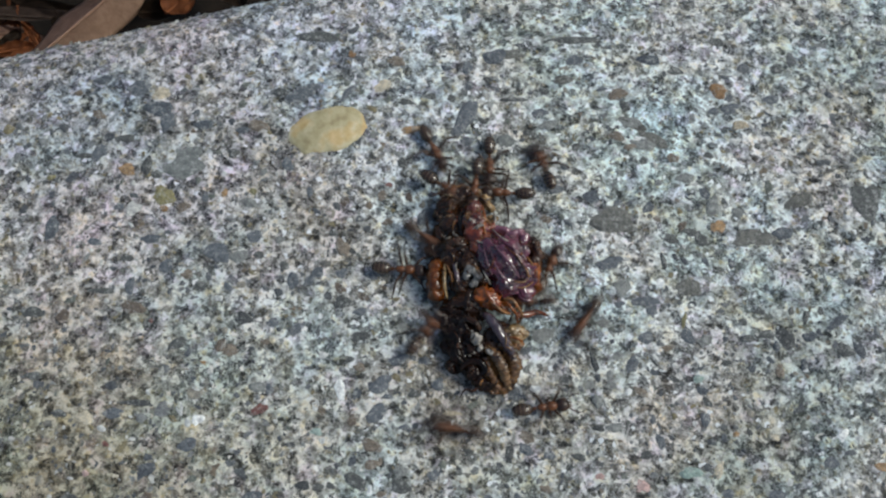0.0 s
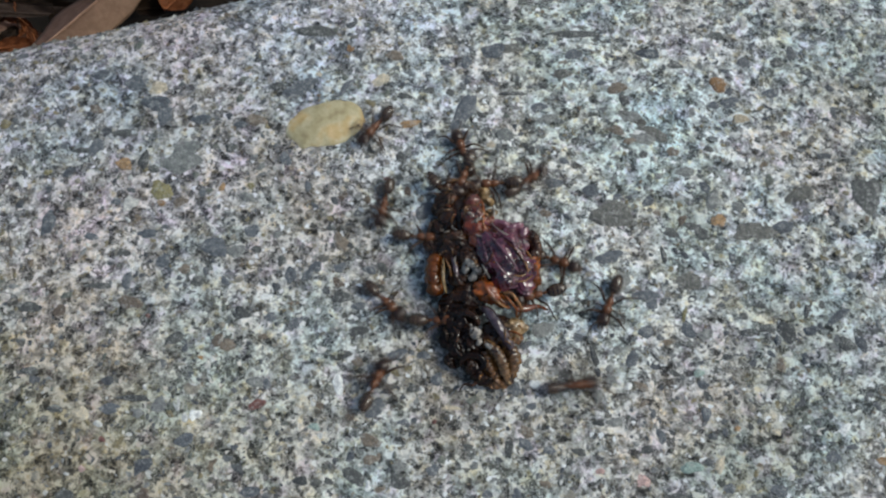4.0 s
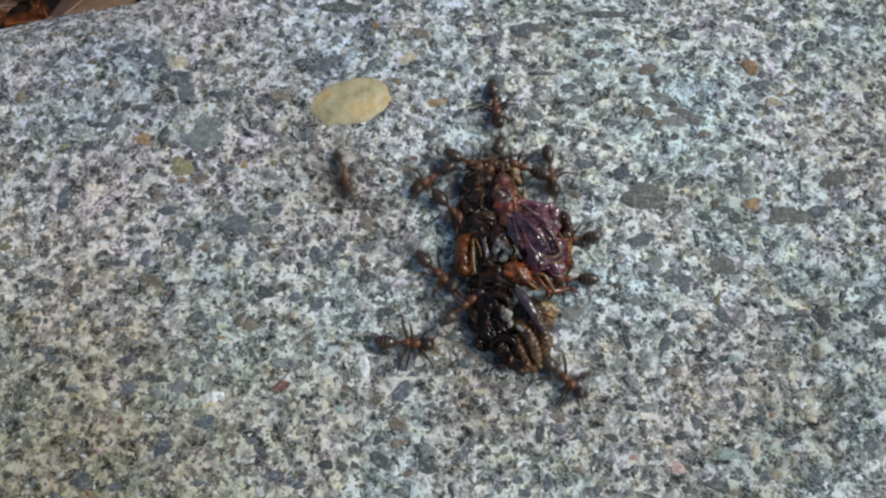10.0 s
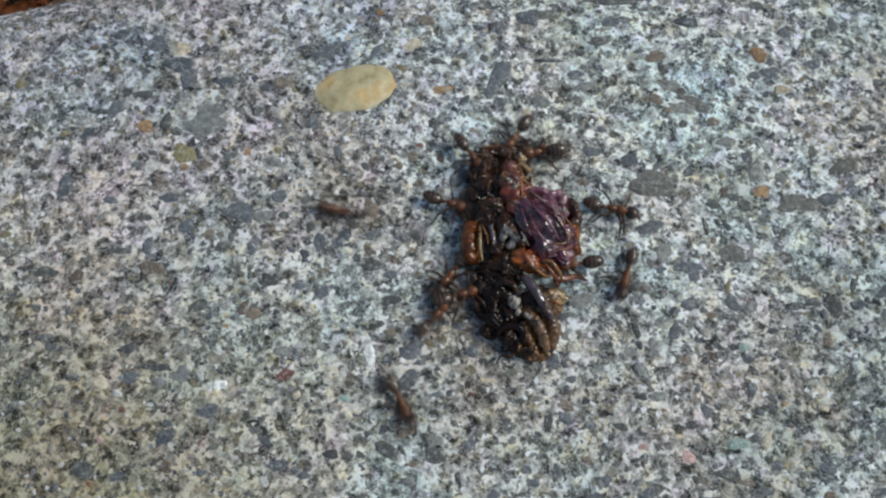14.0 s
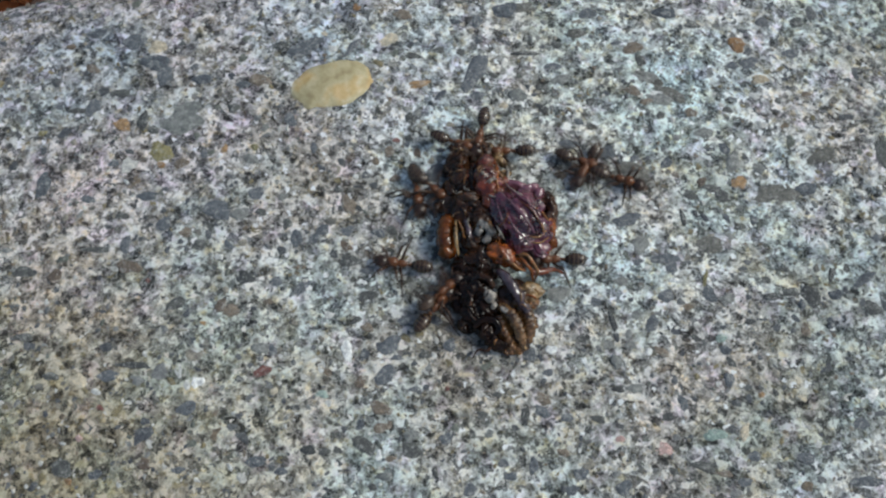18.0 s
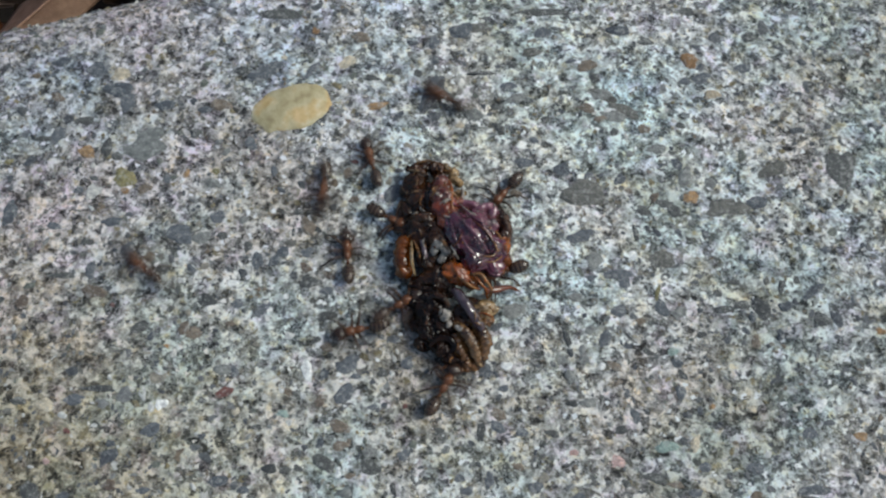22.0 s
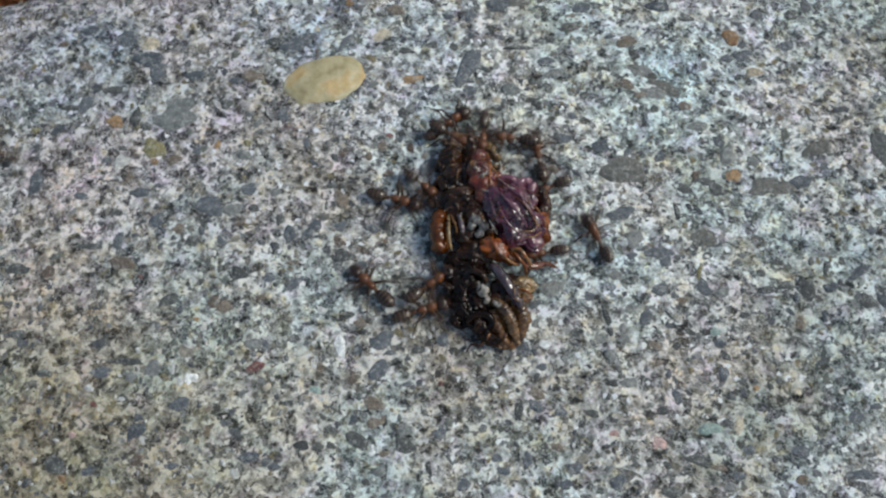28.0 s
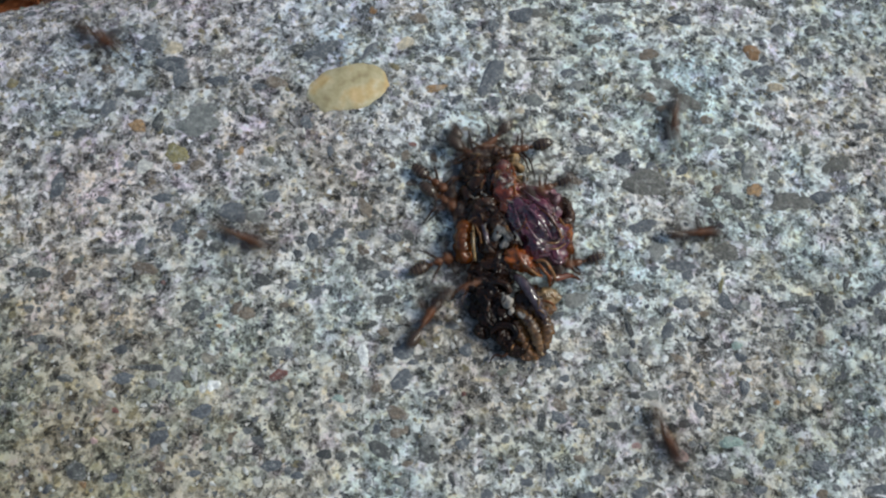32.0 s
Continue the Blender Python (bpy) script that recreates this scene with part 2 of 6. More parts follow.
CONCRETE = concrete()
SAND = stone("sand_grain", [(0.085, 0.092, 0.105), (0.13, 0.135, 0.14), (0.10, 0.105, 0.11), (0.19, 0.195, 0.195), (0.15, 0.145, 0.13), (0.075, 0.08, 0.088),
                            (0.23, 0.235, 0.23), (0.12, 0.125, 0.135), (0.17, 0.135, 0.10), (0.52, 0.51, 0.48), (0.14, 0.15, 0.13), (0.26, 0.24, 0.20), (0.20, 0.17, 0.10), (0.58, 0.58, 0.56)], per_island=True)
STONES = {
    "slate": stone("slate_stone", [(0.075, 0.085, 0.10), (0.125, 0.135, 0.15)]),
    "charcoal": stone("charcoal_stone", [(0.055, 0.058, 0.06), (0.095, 0.098, 0.095)]),
    "stonegrey": stone("grey_stone", [(0.16, 0.17, 0.165), (0.22, 0.225, 0.215)]),
    "brown": stone("brown_stone", [(0.10, 0.075, 0.06), (0.20, 0.165, 0.13)]),
    "rust": stone("rust_stone", [(0.22, 0.12, 0.055), (0.33, 0.21, 0.11)]),
    "olive": stone("olive_stone", [(0.16, 0.15, 0.075), (0.25, 0.22, 0.11)]),
    "maroon": stone("maroon_stone", [(0.12, 0.055, 0.05), (0.18, 0.085, 0.075)]),
    "cream": stone("cream_stone", [(0.42, 0.35, 0.25), (0.56, 0.49, 0.37)]),
    "drab": stone("drab_stone", [(0.085, 0.082, 0.074), (0.145, 0.142, 0.128)]),
    "white": stone("white_quartz", [(0.72, 0.73, 0.73), (0.82, 0.82, 0.80)], 0.45),
    "pink": stone("pink_stone", [(0.46, 0.30, 0.27), (0.52, 0.36, 0.33)]),
    "mint": stone("mint_stone", [(0.28, 0.36, 0.32), (0.34, 0.42, 0.38)]),
}
PURPLE = chitin("purple_shell", (0.020, 0.003, 0.007), (0.15, 0.032, 0.058), 0.22, 0.8, 420, 0.0001, 0.6)
MAUVE = chitin("mauve_shell", (0.045, 0.012, 0.022), (0.20, 0.074, 0.105), 0.22, 0.8, 300, 0.0001, 0.6)
SCARLET = chitin("scarlet_tissue", (0.040, 0.006, 0.003), (0.17, 0.032, 0.010), 0.18, 0.5, 450, 0.0003, 0.5)
EMBER = chitin("ember_shell", (0.085, 0.014, 0.003), (0.36, 0.090, 0.012), 0.18, 0.5, 420, 0.00015, 0.4)
AMBER = chitin("amber_shell", (0.030, 0.008, 0.001), (0.17, 0.046, 0.005), 0.26, 0.3, 300, 0.00008, 0.3)
TAN = chitin("tan_skin", (0.045, 0.022, 0.007), (0.36, 0.235, 0.105), 0.24, 0.5, 520, 0.0002, 0.4)
SLATEY = chitin("grey_wet_tissue", (0.012, 0.011, 0.010), (0.14, 0.13, 0.115), 0.12, 1.0, 520, 0.00015, 0.5)
ORANGE = chitin("orange_shell", (0.040, 0.009, 0.002), (0.26, 0.072, 0.008), 0.18, 0.35, 420, 0.0002, 0.35)
RUSTY = chitin("red_brown_shell", (0.028, 0.006, 0.002), (0.16, 0.037, 0.010), 0.16, 0.6, 450, 0.00022, 0.4)
BRONZE = chitin("bronze_shell", (0.028, 0.012, 0.005), (0.20, 0.105, 0.040), 0.16, 0.6, 700, 0.0003)
GOLD = chitin("golden_shell", (0.045, 0.018, 0.006), (0.28, 0.125, 0.036), 0.2, 0.5, 700, 0.0003)
UMBER = chitin("umber_shell", (0.007, 0.003, 0.002), (0.070, 0.026, 0.008), 0.1, 0.3, 620, 0.00025, 0.3)
DUSK = chitin("dusky_flesh", (0.004, 0.002, 0.001), (0.048, 0.020, 0.008), 0.1, 0.3, 450, 0.00022, 0.22)
BLACK = chitin("black_flesh", (0.002, 0.001, 0.001), (0.020, 0.009, 0.005), 0.1, 0.2, 450, 0.00022, 0.12)
STEEL = chitin("blue_grey_shell", (0.034, 0.019, 0.024), (0.125, 0.086, 0.102), 0.14, 0.8, 380, 0.0001, 0.5)
PALE = chitin("pale_tissue", (0.09, 0.078, 0.064), (0.34, 0.305, 0.265), 0.3, 0.4, 900, 0.0004)
ANT_RED = chitin("ant_orange_brown", (0.050, 0.018, 0.006), (0.17, 0.058, 0.017), 0.28, 0.3, 900, 0.0001)
ANT_DARK = chitin("ant_dark_brown", (0.014, 0.007, 0.005), (0.055, 0.028, 0.016), 0.3, 0.2, 900, 0.0002)
ANT_BANDS = chitin("ant_banded_brown", (0.014, 0.007, 0.005), (0.050, 0.026, 0.015), 0.26, 0.4, 900, 0.0001)
bn, bl = ANT_BANDS.node_tree.nodes, ANT_BANDS.node_tree.links
bands = bn.new("ShaderNodeTexWave")
bands.inputs["Scale"].default_value, bands.inputs["Distortion"].default_value = 900, 0.6
bl.new(coords(bn, bl), bands.inputs["Vector"])
plain = bn["Principled BSDF"].inputs["Base Color"].links[0].from_socket
bl.new(mix(bn, bl, ramp(bn, bl, bands.outputs["Fac"], [(0.70, (0, 0, 0)), (0.95, (0.42, 0.42, 0.42))]), plain, (0.15, 0.105, 0.055)), bn["Principled BSDF"].inputs["Base Color"])
ANT_LEG = chitin("ant_leg_brown", (0.018, 0.010, 0.006), (0.058, 0.028, 0.014), 0.35, 0.2, 900, 0.0001)
LEAF_TAN = leafy("dry_tan_leaf", (0.26, 0.155, 0.105), (0.47, 0.30, 0.20), 0.6, (0.68, 0.65, 0.72))
LEAF_GREY = leafy("dry_grey_leaf", (0.05, 0.034, 0.025), (0.12, 0.08, 0.06))
LEAF_RED = leafy("dry_rust_leaf", (0.16, 0.05, 0.018), (0.34, 0.12, 0.045))
LEAF_DARK = leafy("rotting_leaf", (0.012, 0.008, 0.005), (0.05, 0.03, 0.018))
SOIL = leafy("dark_soil", (0.005, 0.004, 0.003), (0.022, 0.015, 0.010), 0.9)


# ---- mesh helpers ----
def finish(name, bm, mat, smooth=True):
    me = bpy.data.meshes.new(name)
    bm.to_mesh(me)
    bm.free()
    me.materials.append(mat)
    if smooth:
        me.polygons.foreach_set("use_smooth", [True] * len(me.polygons))
    return me


def part(name, bm, mat, parent, label="", at=None, smooth=True):
    ob = new(name, finish(name, bm, mat, smooth))
    ob.parent = parent
    if at is not None:
        ob.location = at
    if label:
        tagged(ob, label)
    return ob


def blob(bm, centre, radii, turn=(0, 0, 0), rough=0.12, freq=1.0, seed=0.0, level=4, wrinkle=0.0):
    """A lumpy ellipsoid, in millimetres; wrinkle adds folded creases."""
    made = bmesh.ops.create_icosphere(bm, subdivisions=level, radius=1.0)["verts"]
    m = Euler([radians(a) for a in turn]).to_matrix()
    for v in made:
        d = v.co.normalized()
        q = Vector((d.x * radii[0], d.y * radii[1], d.z * radii[2])) * freq
        k = 1 + rough * noise.noise(q * 0.9 + Vector((seed, 3.1, 7.7))) + 0.5 * rough * noise.noise(q * 2.1 + Vector((seed, 9.0, 1.0)))
        if wrinkle:
            w = noise.noise(q * 1.5 + Vector((seed * 2, 0.5, 4.0)) + 0.6 * noise.noise_vector(q * 1.1))
            k -= wrinkle * (1 - min(1, abs(w) * 5)) ** 2
        p = m @ Vector((d.x * radii[0] * k, d.y * radii[1] * k, d.z * radii[2] * k))
        v.co = (p + Vector(centre)) * MM
    return bm


def tube(bm, points, radii, sides=10, rings=6, bands=0, band_depth=0.0, flat=1.0):
    """A tube along points with radii, in millimetres, closed at both ends; bands: ring ridges along it."""
    pts = [Vector(p) for p in points]
    n = len(pts) - 1
    steps = n * rings
    path, rad = [], []
    for s in range(steps + 1):
        u = s / rings
        i = min(int(u), n - 1)
        f = u - i
        p0, p1, p2, p3 = pts[max(i - 1, 0)], pts[i], pts[i + 1], pts[min(i + 2, n)]
        path.append(0.5 * (2 * p1 + (p2 - p0) * f + (2 * p0 - 5 * p1 + 4 * p2 - p3) * f * f + (3 * p1 - p0 - 3 * p2 + p3) * f ** 3))
        r = radii[i] * (1 - f) + radii[i + 1] * f
        if bands:
            r *= 1 - band_depth * (0.5 + 0.5 * math.cos(2 * math.pi * bands * s / steps)) ** 3
        rad.append(r)
    loops = []
    side = None
    for s, p in enumerate(path):
        d = (path[min(s + 1, steps)] - path[max(s - 1, 0)]).normalized()
        if side is None:
            side = d.cross(Vector((0, 0, 1)) if abs(d.z) < 0.9 else Vector((1, 0, 0))).normalized()
        side = (side - d * side.dot(d)).normalized()
        up = side.cross(d)
        loops.append([bm.verts.new((p + rad[s] * (math.cos(a) * side + flat * math.sin(a) * up)) * MM)
                      for a in (2 * math.pi * k / sides for k in range(sides))])
    for a, b in zip(loops, loops[1:]):
        for k in range(sides):
            bm.faces.new((a[k], a[(k + 1) % sides], b[(k + 1) % sides], b[k]))
    bm.faces.new(loops[0][::-1])
    bm.faces.new(loops[-1])
    return bm


def lattice(x, y, seed):
    """Smooth value noise on arrays, one unit a cell, in -1 to 1."""
    xi, yi = np.floor(x).astype(np.int64), np.floor(y).astype(np.int64)
    fx, fy = x - xi, y - yi
    fx, fy = fx * fx * (3 - 2 * fx), fy * fy * (3 - 2 * fy)

    def value(i, j):
        h = (i * 374761393 + j * 668265263 + seed * 974711) & 0x7FFFFFFF
        h = ((h ^ (h >> 13)) * 1274126177) & 0x7FFFFFFF
        return ((h ^ (h >> 16)) & 0xFFFF) / 32767.5 - 1

    return (value(xi, yi) * (1 - fx) + value(xi + 1, yi) * fx) * (1 - fy) + (value(xi, yi + 1) * (1 - fx) + value(xi + 1, yi + 1) * fx) * fy


# ---- the slab: v runs inward from its rounded edge, u along it, in millimetres ----
EDGE = math.radians(26.15)
EU = np.array([math.cos(EDGE), math.sin(EDGE)])
EV = np.array([math.sin(EDGE), -math.cos(EDGE)])
CORNER = np.array([-40.0, 30.37]) - 1.1 * EV
NOSE = 6.0
DEPTH = 26.0


CRACKS = [((21.85, 26.27, 0.00), (29.28, 31.06, 0.00), 0.3), ((29.28, 31.06, 0.00), (39.11, 36.04, 0.00), 0.4), ((38.38, 20.79, 0.00), (42.10, 14.51, 0.00), 0.5)]


def relief(x, y):
    """Height of the worn top, in millimetres."""
    h = 0.10 * lattice(x / 2.6, y / 2.6, 1) + 0.07 * lattice(x / 1.1, y / 1.1, 2) + 0.05 * lattice(x / 0.55, y / 0.55, 3)
    pits = np.clip(lattice(x / 1.6, y / 1.6, 5) - 0.55, 0, 1)
    for (ax, ay, _), (bx, by, _), deep in CRACKS:
        ux, uy = bx - ax, by - ay
        f = np.clip(((x - ax) * ux + (y - ay) * uy) / (ux * ux + uy * uy), 0, 1)
        d = np.hypot(x - ax - f * ux + 0.7 * lattice(x / 2.2, y / 2.2, 21), y - ay - f * uy + 0.7 * lattice(x / 2.2, y / 2.2, 22))
        h = h - deep * np.exp(-(d / 0.32) ** 2) * (f > 0) * (f < 1)
    return h - 0.5 * pits + 0.25 * lattice(x / 17.0, y / 17.0, 4)


def top_height(x, y):
    v = (x - CORNER[0]) * EV[0] + (y - CORNER[1]) * EV[1]
    q = np.clip(NOSE - v, 0, NOSE)
    return relief(x, y) - (NOSE - np.sqrt(np.maximum(NOSE * NOSE - q * q, 0)))


def build_slab():
    us = np.concatenate([np.linspace(-320, -40, 30)[:-1], np.arange(-40, 112, 0.36), np.linspace(112, 360, 28)[1:]])
    vs = np.concatenate([NOSE - NOSE * np.cos(np.linspace(0, math.pi / 2, 14))[:-1], np.arange(NOSE, 84, 0.36), np.linspace(84, 330, 26)[1:]])
    U, V = np.meshgrid(us, vs)
    X, Y = CORNER[0] + U * EU[0] + V * EV[0], CORNER[1] + U * EU[1] + V * EV[1]
    Z = top_height(X, Y)
    nv, nu = U.shape
    top = np.stack([X, Y, Z], -1).reshape(-1, 3)
    ring = [(0, j) for j in range(nu)] + [(i, nu - 1) for i in range(1, nv)] + [(nv - 1, j) for j in range(nu - 2, -1, -1)] + [(i, 0) for i in range(nv - 2, 0, -1)]
    edge = np.array([i * nu + j for i, j in ring])
    low = top[edge].copy()
    low[:, 2] = -DEPTH - 20
    verts = np.concatenate([top, low]) * MM
    i, j = np.meshgrid(np.arange(nv - 1), np.arange(nu - 1), indexing="ij")
    a = (i * nu + j).ravel()
    faces = np.stack([a, a + nu, a + nu + 1, a + 1], -1).tolist()
    base, k = len(top), len(edge)
    faces += [[int(edge[q]), int(edge[(q + 1) % k]), base + (q + 1) % k, base + q] for q in range(k)]
    faces.append([base + q for q in range(k)][::-1])
    me = bpy.data.meshes.new("concrete_slab")
    me.from_pydata(verts.tolist(), [], faces)
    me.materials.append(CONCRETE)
    me.polygons.foreach_set("use_smooth", [True] * len(me.polygons))
    me.update()
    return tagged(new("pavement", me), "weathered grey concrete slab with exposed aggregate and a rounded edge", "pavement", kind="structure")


slab = build_slab()


# ---- bare soil round the slab ----
def build_ground():
    us = np.concatenate([-np.geomspace(60, 0.13, 24), np.linspace(-0.12, 0.12, 60), np.geomspace(0.13, 60, 24)])
    X, Y = np.meshgrid(us - 0.045, us + 0.055)
    Z = -DEPTH * MM + 0.004 * lattice(X / 0.02, Y / 0.02, 11) + 0.002 * lattice(X / 0.006, Y / 0.006, 12) - 0.004
    n = len(us)
    i, j = np.meshgrid(np.arange(n - 1), np.arange(n - 1), indexing="ij")
    a = (i * n + j).ravel()
    me = bpy.data.meshes.new("ground")
    me.from_pydata(np.stack([X, Y, Z], -1).reshape(-1, 3).tolist(), [], np.stack([a, a + 1, a + n + 1, a + n], -1).tolist())
    me.materials.append(SOIL)
    me.polygons.foreach_set("use_smooth", [True] * len(me.polygons))
    tagged(new("ground", me), "dark damp soil with scattered leaf litter", "soil", kind="structure")


build_ground()


# ---- dry leaves on the soil beside the slab ----
def dry_leaf(x, y, z, length, width, turn, mat, label, curl=0.25, tilt=0.0):
    leaf = tagged(new("dry_leaf"), label, "leaf", "leaf litter")
    leaf.matrix_world = pose(x * MM, y * MM, z * MM, tilt, 0, turn)
    bm = bmesh.new()
    n, k = 26, 8
    grid = []
    for i in range(n + 1):
        s = i / n
        w = width * (math.sin(math.pi * s ** 0.8) ** 0.8) * (0.5 + 0.03 * math.sin(23 * s)) + 0.3
        row = []
        for j in range(-k, k + 1):
            f = j / k
            row.append(bm.verts.new(Vector((length * (s - 0.5), w * f, curl * width * abs(f) ** 1.25 + 0.12 * length * (s - 0.5) ** 2 + 0.5 * noise.noise(Vector((s * 5, f * 2, x))))) * MM))
        grid.append(row)
    for a, b in zip(grid, grid[1:]):
        for j in range(2 * k):
            bm.faces.new((a[j], b[j], b[j + 1], a[j + 1]))
    bmesh.ops.solidify(bm, geom=bm.faces[:], thickness=0.3 * MM)
    part("blade", bm, mat, leaf)
    rib = tube(bmesh.new(), [(length * (s / 6 - 0.5), 0, 0.12 + 0.12 * length * (s / 6 - 0.5) ** 2) for s in range(7)] + [(length * 0.62, 0, 2.0)], [0.2 - 0.02 * s for s in range(7)] + [0.08], 6, 3)
    part("midrib", rib, mat, leaf)
    return leaf


LEAF_ROWS = [
    ((-55.00, 36.80, -13.00), 27, 7.2, 62, LEAF_TAN, "creased tan dead leaf beside the slab, one half shaded mauve in its colour", -0.25, 0),
    ((-69.00, 36.98, -20.00), 16, 2.2, 8, LEAF_GREY, "narrow grey-brown dead leaf lying on dark soil", 0.3, -10),
    ((-46.49, 43.03, -18.00), 6, 4.5, 60, LEAF_RED, "small orange-red dead leaf scrap on soil", 0.2, 0),
    ((-64.60, 29.20, -15.00), 5, 1.8, 24, LEAF_RED, "rust-coloured broken leaf piece on soil", 0.3, 12),
    ((-66.40, 30.60, -16.00), 4, 1.6, 70, LEAF_DARK, "curled dark brown leaf crumb on soil", 0.4, 20),
    ((-63.20, 31.80, -16.00), 3.5, 1.2, 130, LEAF_RED, "small rust-brown leaf crumb on soil", 0.4, -15),
    ((-68.00, 32.40, -17.00), 4.5, 1.5, 15, LEAF_TAN, "small faded tan leaf crumb on soil", 0.4, 12),
    ((-62.00, 34.20, -18.00), 5, 1.4, 100, LEAF_DARK, "thin dark leaf strip on damp soil", 0.4, -8),
    ((-49.60, 42.00, -20.00), 7, 2.6, 20, LEAF_DARK, "dark wet leaf beside the slab's edge", 0.3, 10),
    ((-71.39, 36.65, -22.00), 12, 4, -30, LEAF_DARK, "dark rotting leaf on damp soil", 0.2, 5),
    ((-69.07, 39.28, -22.00), 18, 2.5, 8, LEAF_DARK, "narrow dark brown leaf on soil", 0.3, 0),
    ((-42.80, 49.30, -22.00), 12, 5, -40, LEAF_DARK, "dark brown dead leaf beside the slab", 0.3, 6),
    ((-70.70, 33.83, -21.00), 7, 2, 75, LEAF_RED, "thin rust-brown leaf strip on soil", 0.3, -8),
    ((-67.98, 34.79, -21.00), 5, 2, 130, LEAF_RED, "curled orange leaf scrap on soil", 0.4, 10),
    ((-65.59, 33.40, -21.00), 5, 2.2, 30, LEAF_TAN, "broken tan leaf scrap on soil", 0.4, 10),
    ((-73.75, 38.30, -22.00), 8, 3, 100, LEAF_RED, "rust-brown leaf scrap on dark soil", 0.4, 4),
    ((-53.43, 47.05, -22.00), 10, 4, 15, LEAF_DARK, "dark rotting leaf on soil", 0.3, 10),
]
for (lx, ly, lz), ll, lw, lt, lm, ltext, lc, ltilt in LEAF_ROWS:
    dry_leaf(lx, ly, lz, ll, lw, lt, lm, ltext, lc, ltilt)


# ---- aggregate: stones worn flush with the slab's top ----
def stone_mesh(name, seed, mat, sides=17, smooth=True):
    """A flat irregular stone, one unit long and wide, with a low domed face."""
    rng = random.Random(seed)
    bm = bmesh.new()
    ph = [rng.uniform(0, 6.28) for _ in range(3)]
    am = (rng.uniform(0.08, 0.16), rng.uniform(0.07, 0.14), rng.uniform(0.04, 0.09))
    jag = [rng.uniform(0.90, 1.07) for _ in range(sides)]
    loops = []
    for r, z in ((1.10, -1.4), (1.0, -0.1), (0.80, 0.55), (0.45, 0.92)):
        loop = []
        for k in range(sides):
            a = 2 * math.pi * k / sides
            q = 0.5 * r * jag[k] * (1 + am[0] * math.sin(2 * a + ph[0]) + am[1] * math.sin(3 * a + ph[1]) + am[2] * math.sin(5 * a + ph[2]))
            loop.append(bm.verts.new((q * math.cos(a), q * math.sin(a), z + 0.22 * rng.uniform(-1, 1))))
        loops.append(loop)
    for a, b in zip(loops, loops[1:]):
        for k in range(sides):
            bm.faces.new((a[k], a[(k + 1) % sides], b[(k + 1) % sides], b[k]))
    tip = bm.verts.new((0, 0, 1.0))
    for k in range(sides):
        bm.faces.new((loops[-1][k], loops[-1][(k + 1) % sides], tip))
    return finish(name, bm, mat, smooth)


STONE_MESHES = {kind: [stone_mesh(kind + "_pebble", 10 * n + k, mat) for k in range(4)] for n, (kind, mat) in enumerate(STONES.items())}
TAKEN = []


def lay_stone(me, x, y, length, width, turn, name="pebble", proud=0.13):
    ob = new(name, me)
    ob.parent = slab
    z = float(top_height(np.array([x]), np.array([y]))[0])
    ob.matrix_world = Matrix.LocRotScale(Vector((x, y, z - 0.035 + 0.075 * min(1.0, max(0.0, (length - 1.2) / 1.6)))) * MM, Euler((0, 0, radians(turn))), Vector((length, width, proud)) * MM)
    TAKEN.append((x, y, 0.5 * max(length, width), 0.5 * min(length, width)))
    return ob


def pebbles(kind, rows):
    for k, (x, y, length, width, turn) in enumerate(rows):
        lay_stone(STONE_MESHES[kind][k % 4], x, y, length, width, turn)


# ---- the dead insect ----
prey_at = Vector((3.05, 6.59, 0.00))
prey = tagged(new("dead_insect"), "crushed glossy purple-brown insect carcass lying on the concrete", "insect")
prey.location = prey_at * MM


def piece(name, bm, mat, label=""):
    bmesh.ops.translate(bm, verts=bm.verts[:], vec=-prey_at * MM)
    return part(name, bm, mat, prey, label)


def lumps(rows, rough=0.2, wrinkle=0.0, level=3):
    bm = bmesh.new()
    for k, (c, r) in enumerate(rows):
        blob(bm, c, r, (0, 0, 37 * k), rough, 1.6, k * 1.7, level, wrinkle)
    return bm


def fold(me, depth, size, seed, fine=0.18, sharp=1.0, along=None):
    """Crumples a surface: creases of that depth and spacing, in millimetres, with finer ones over them; along: their heading and how far they are drawn out."""
    out = []
    ca, sa, pull = (math.cos(radians(along[0])), math.sin(radians(along[0])), along[1]) if along else (1, 0, 1)
    for v in me.vertices:
        q = v.co / MM / size
        p = Vector(((q.x * ca + q.y * sa) / pull, q.y * ca - q.x * sa, q.z)) + Vector((seed, seed * 0.7, 2.3))
        p = p + 0.7 * noise.noise_vector(p * 0.6)
        crease = (1 - min(1, abs(noise.noise(p)) * 3.2)) ** 2 + fine * (1 - min(1, abs(noise.noise(p * 2.7)) * 2.8)) ** 2
        out.append(v.co + v.normal * MM * depth * (0.9 * noise.noise(p * 0.8) + (1 - sharp) * 0.7 * noise.noise(p * 2.1) - sharp * crease))
    for v, co in zip(me.vertices, out):
        v.co = co
    me.update()


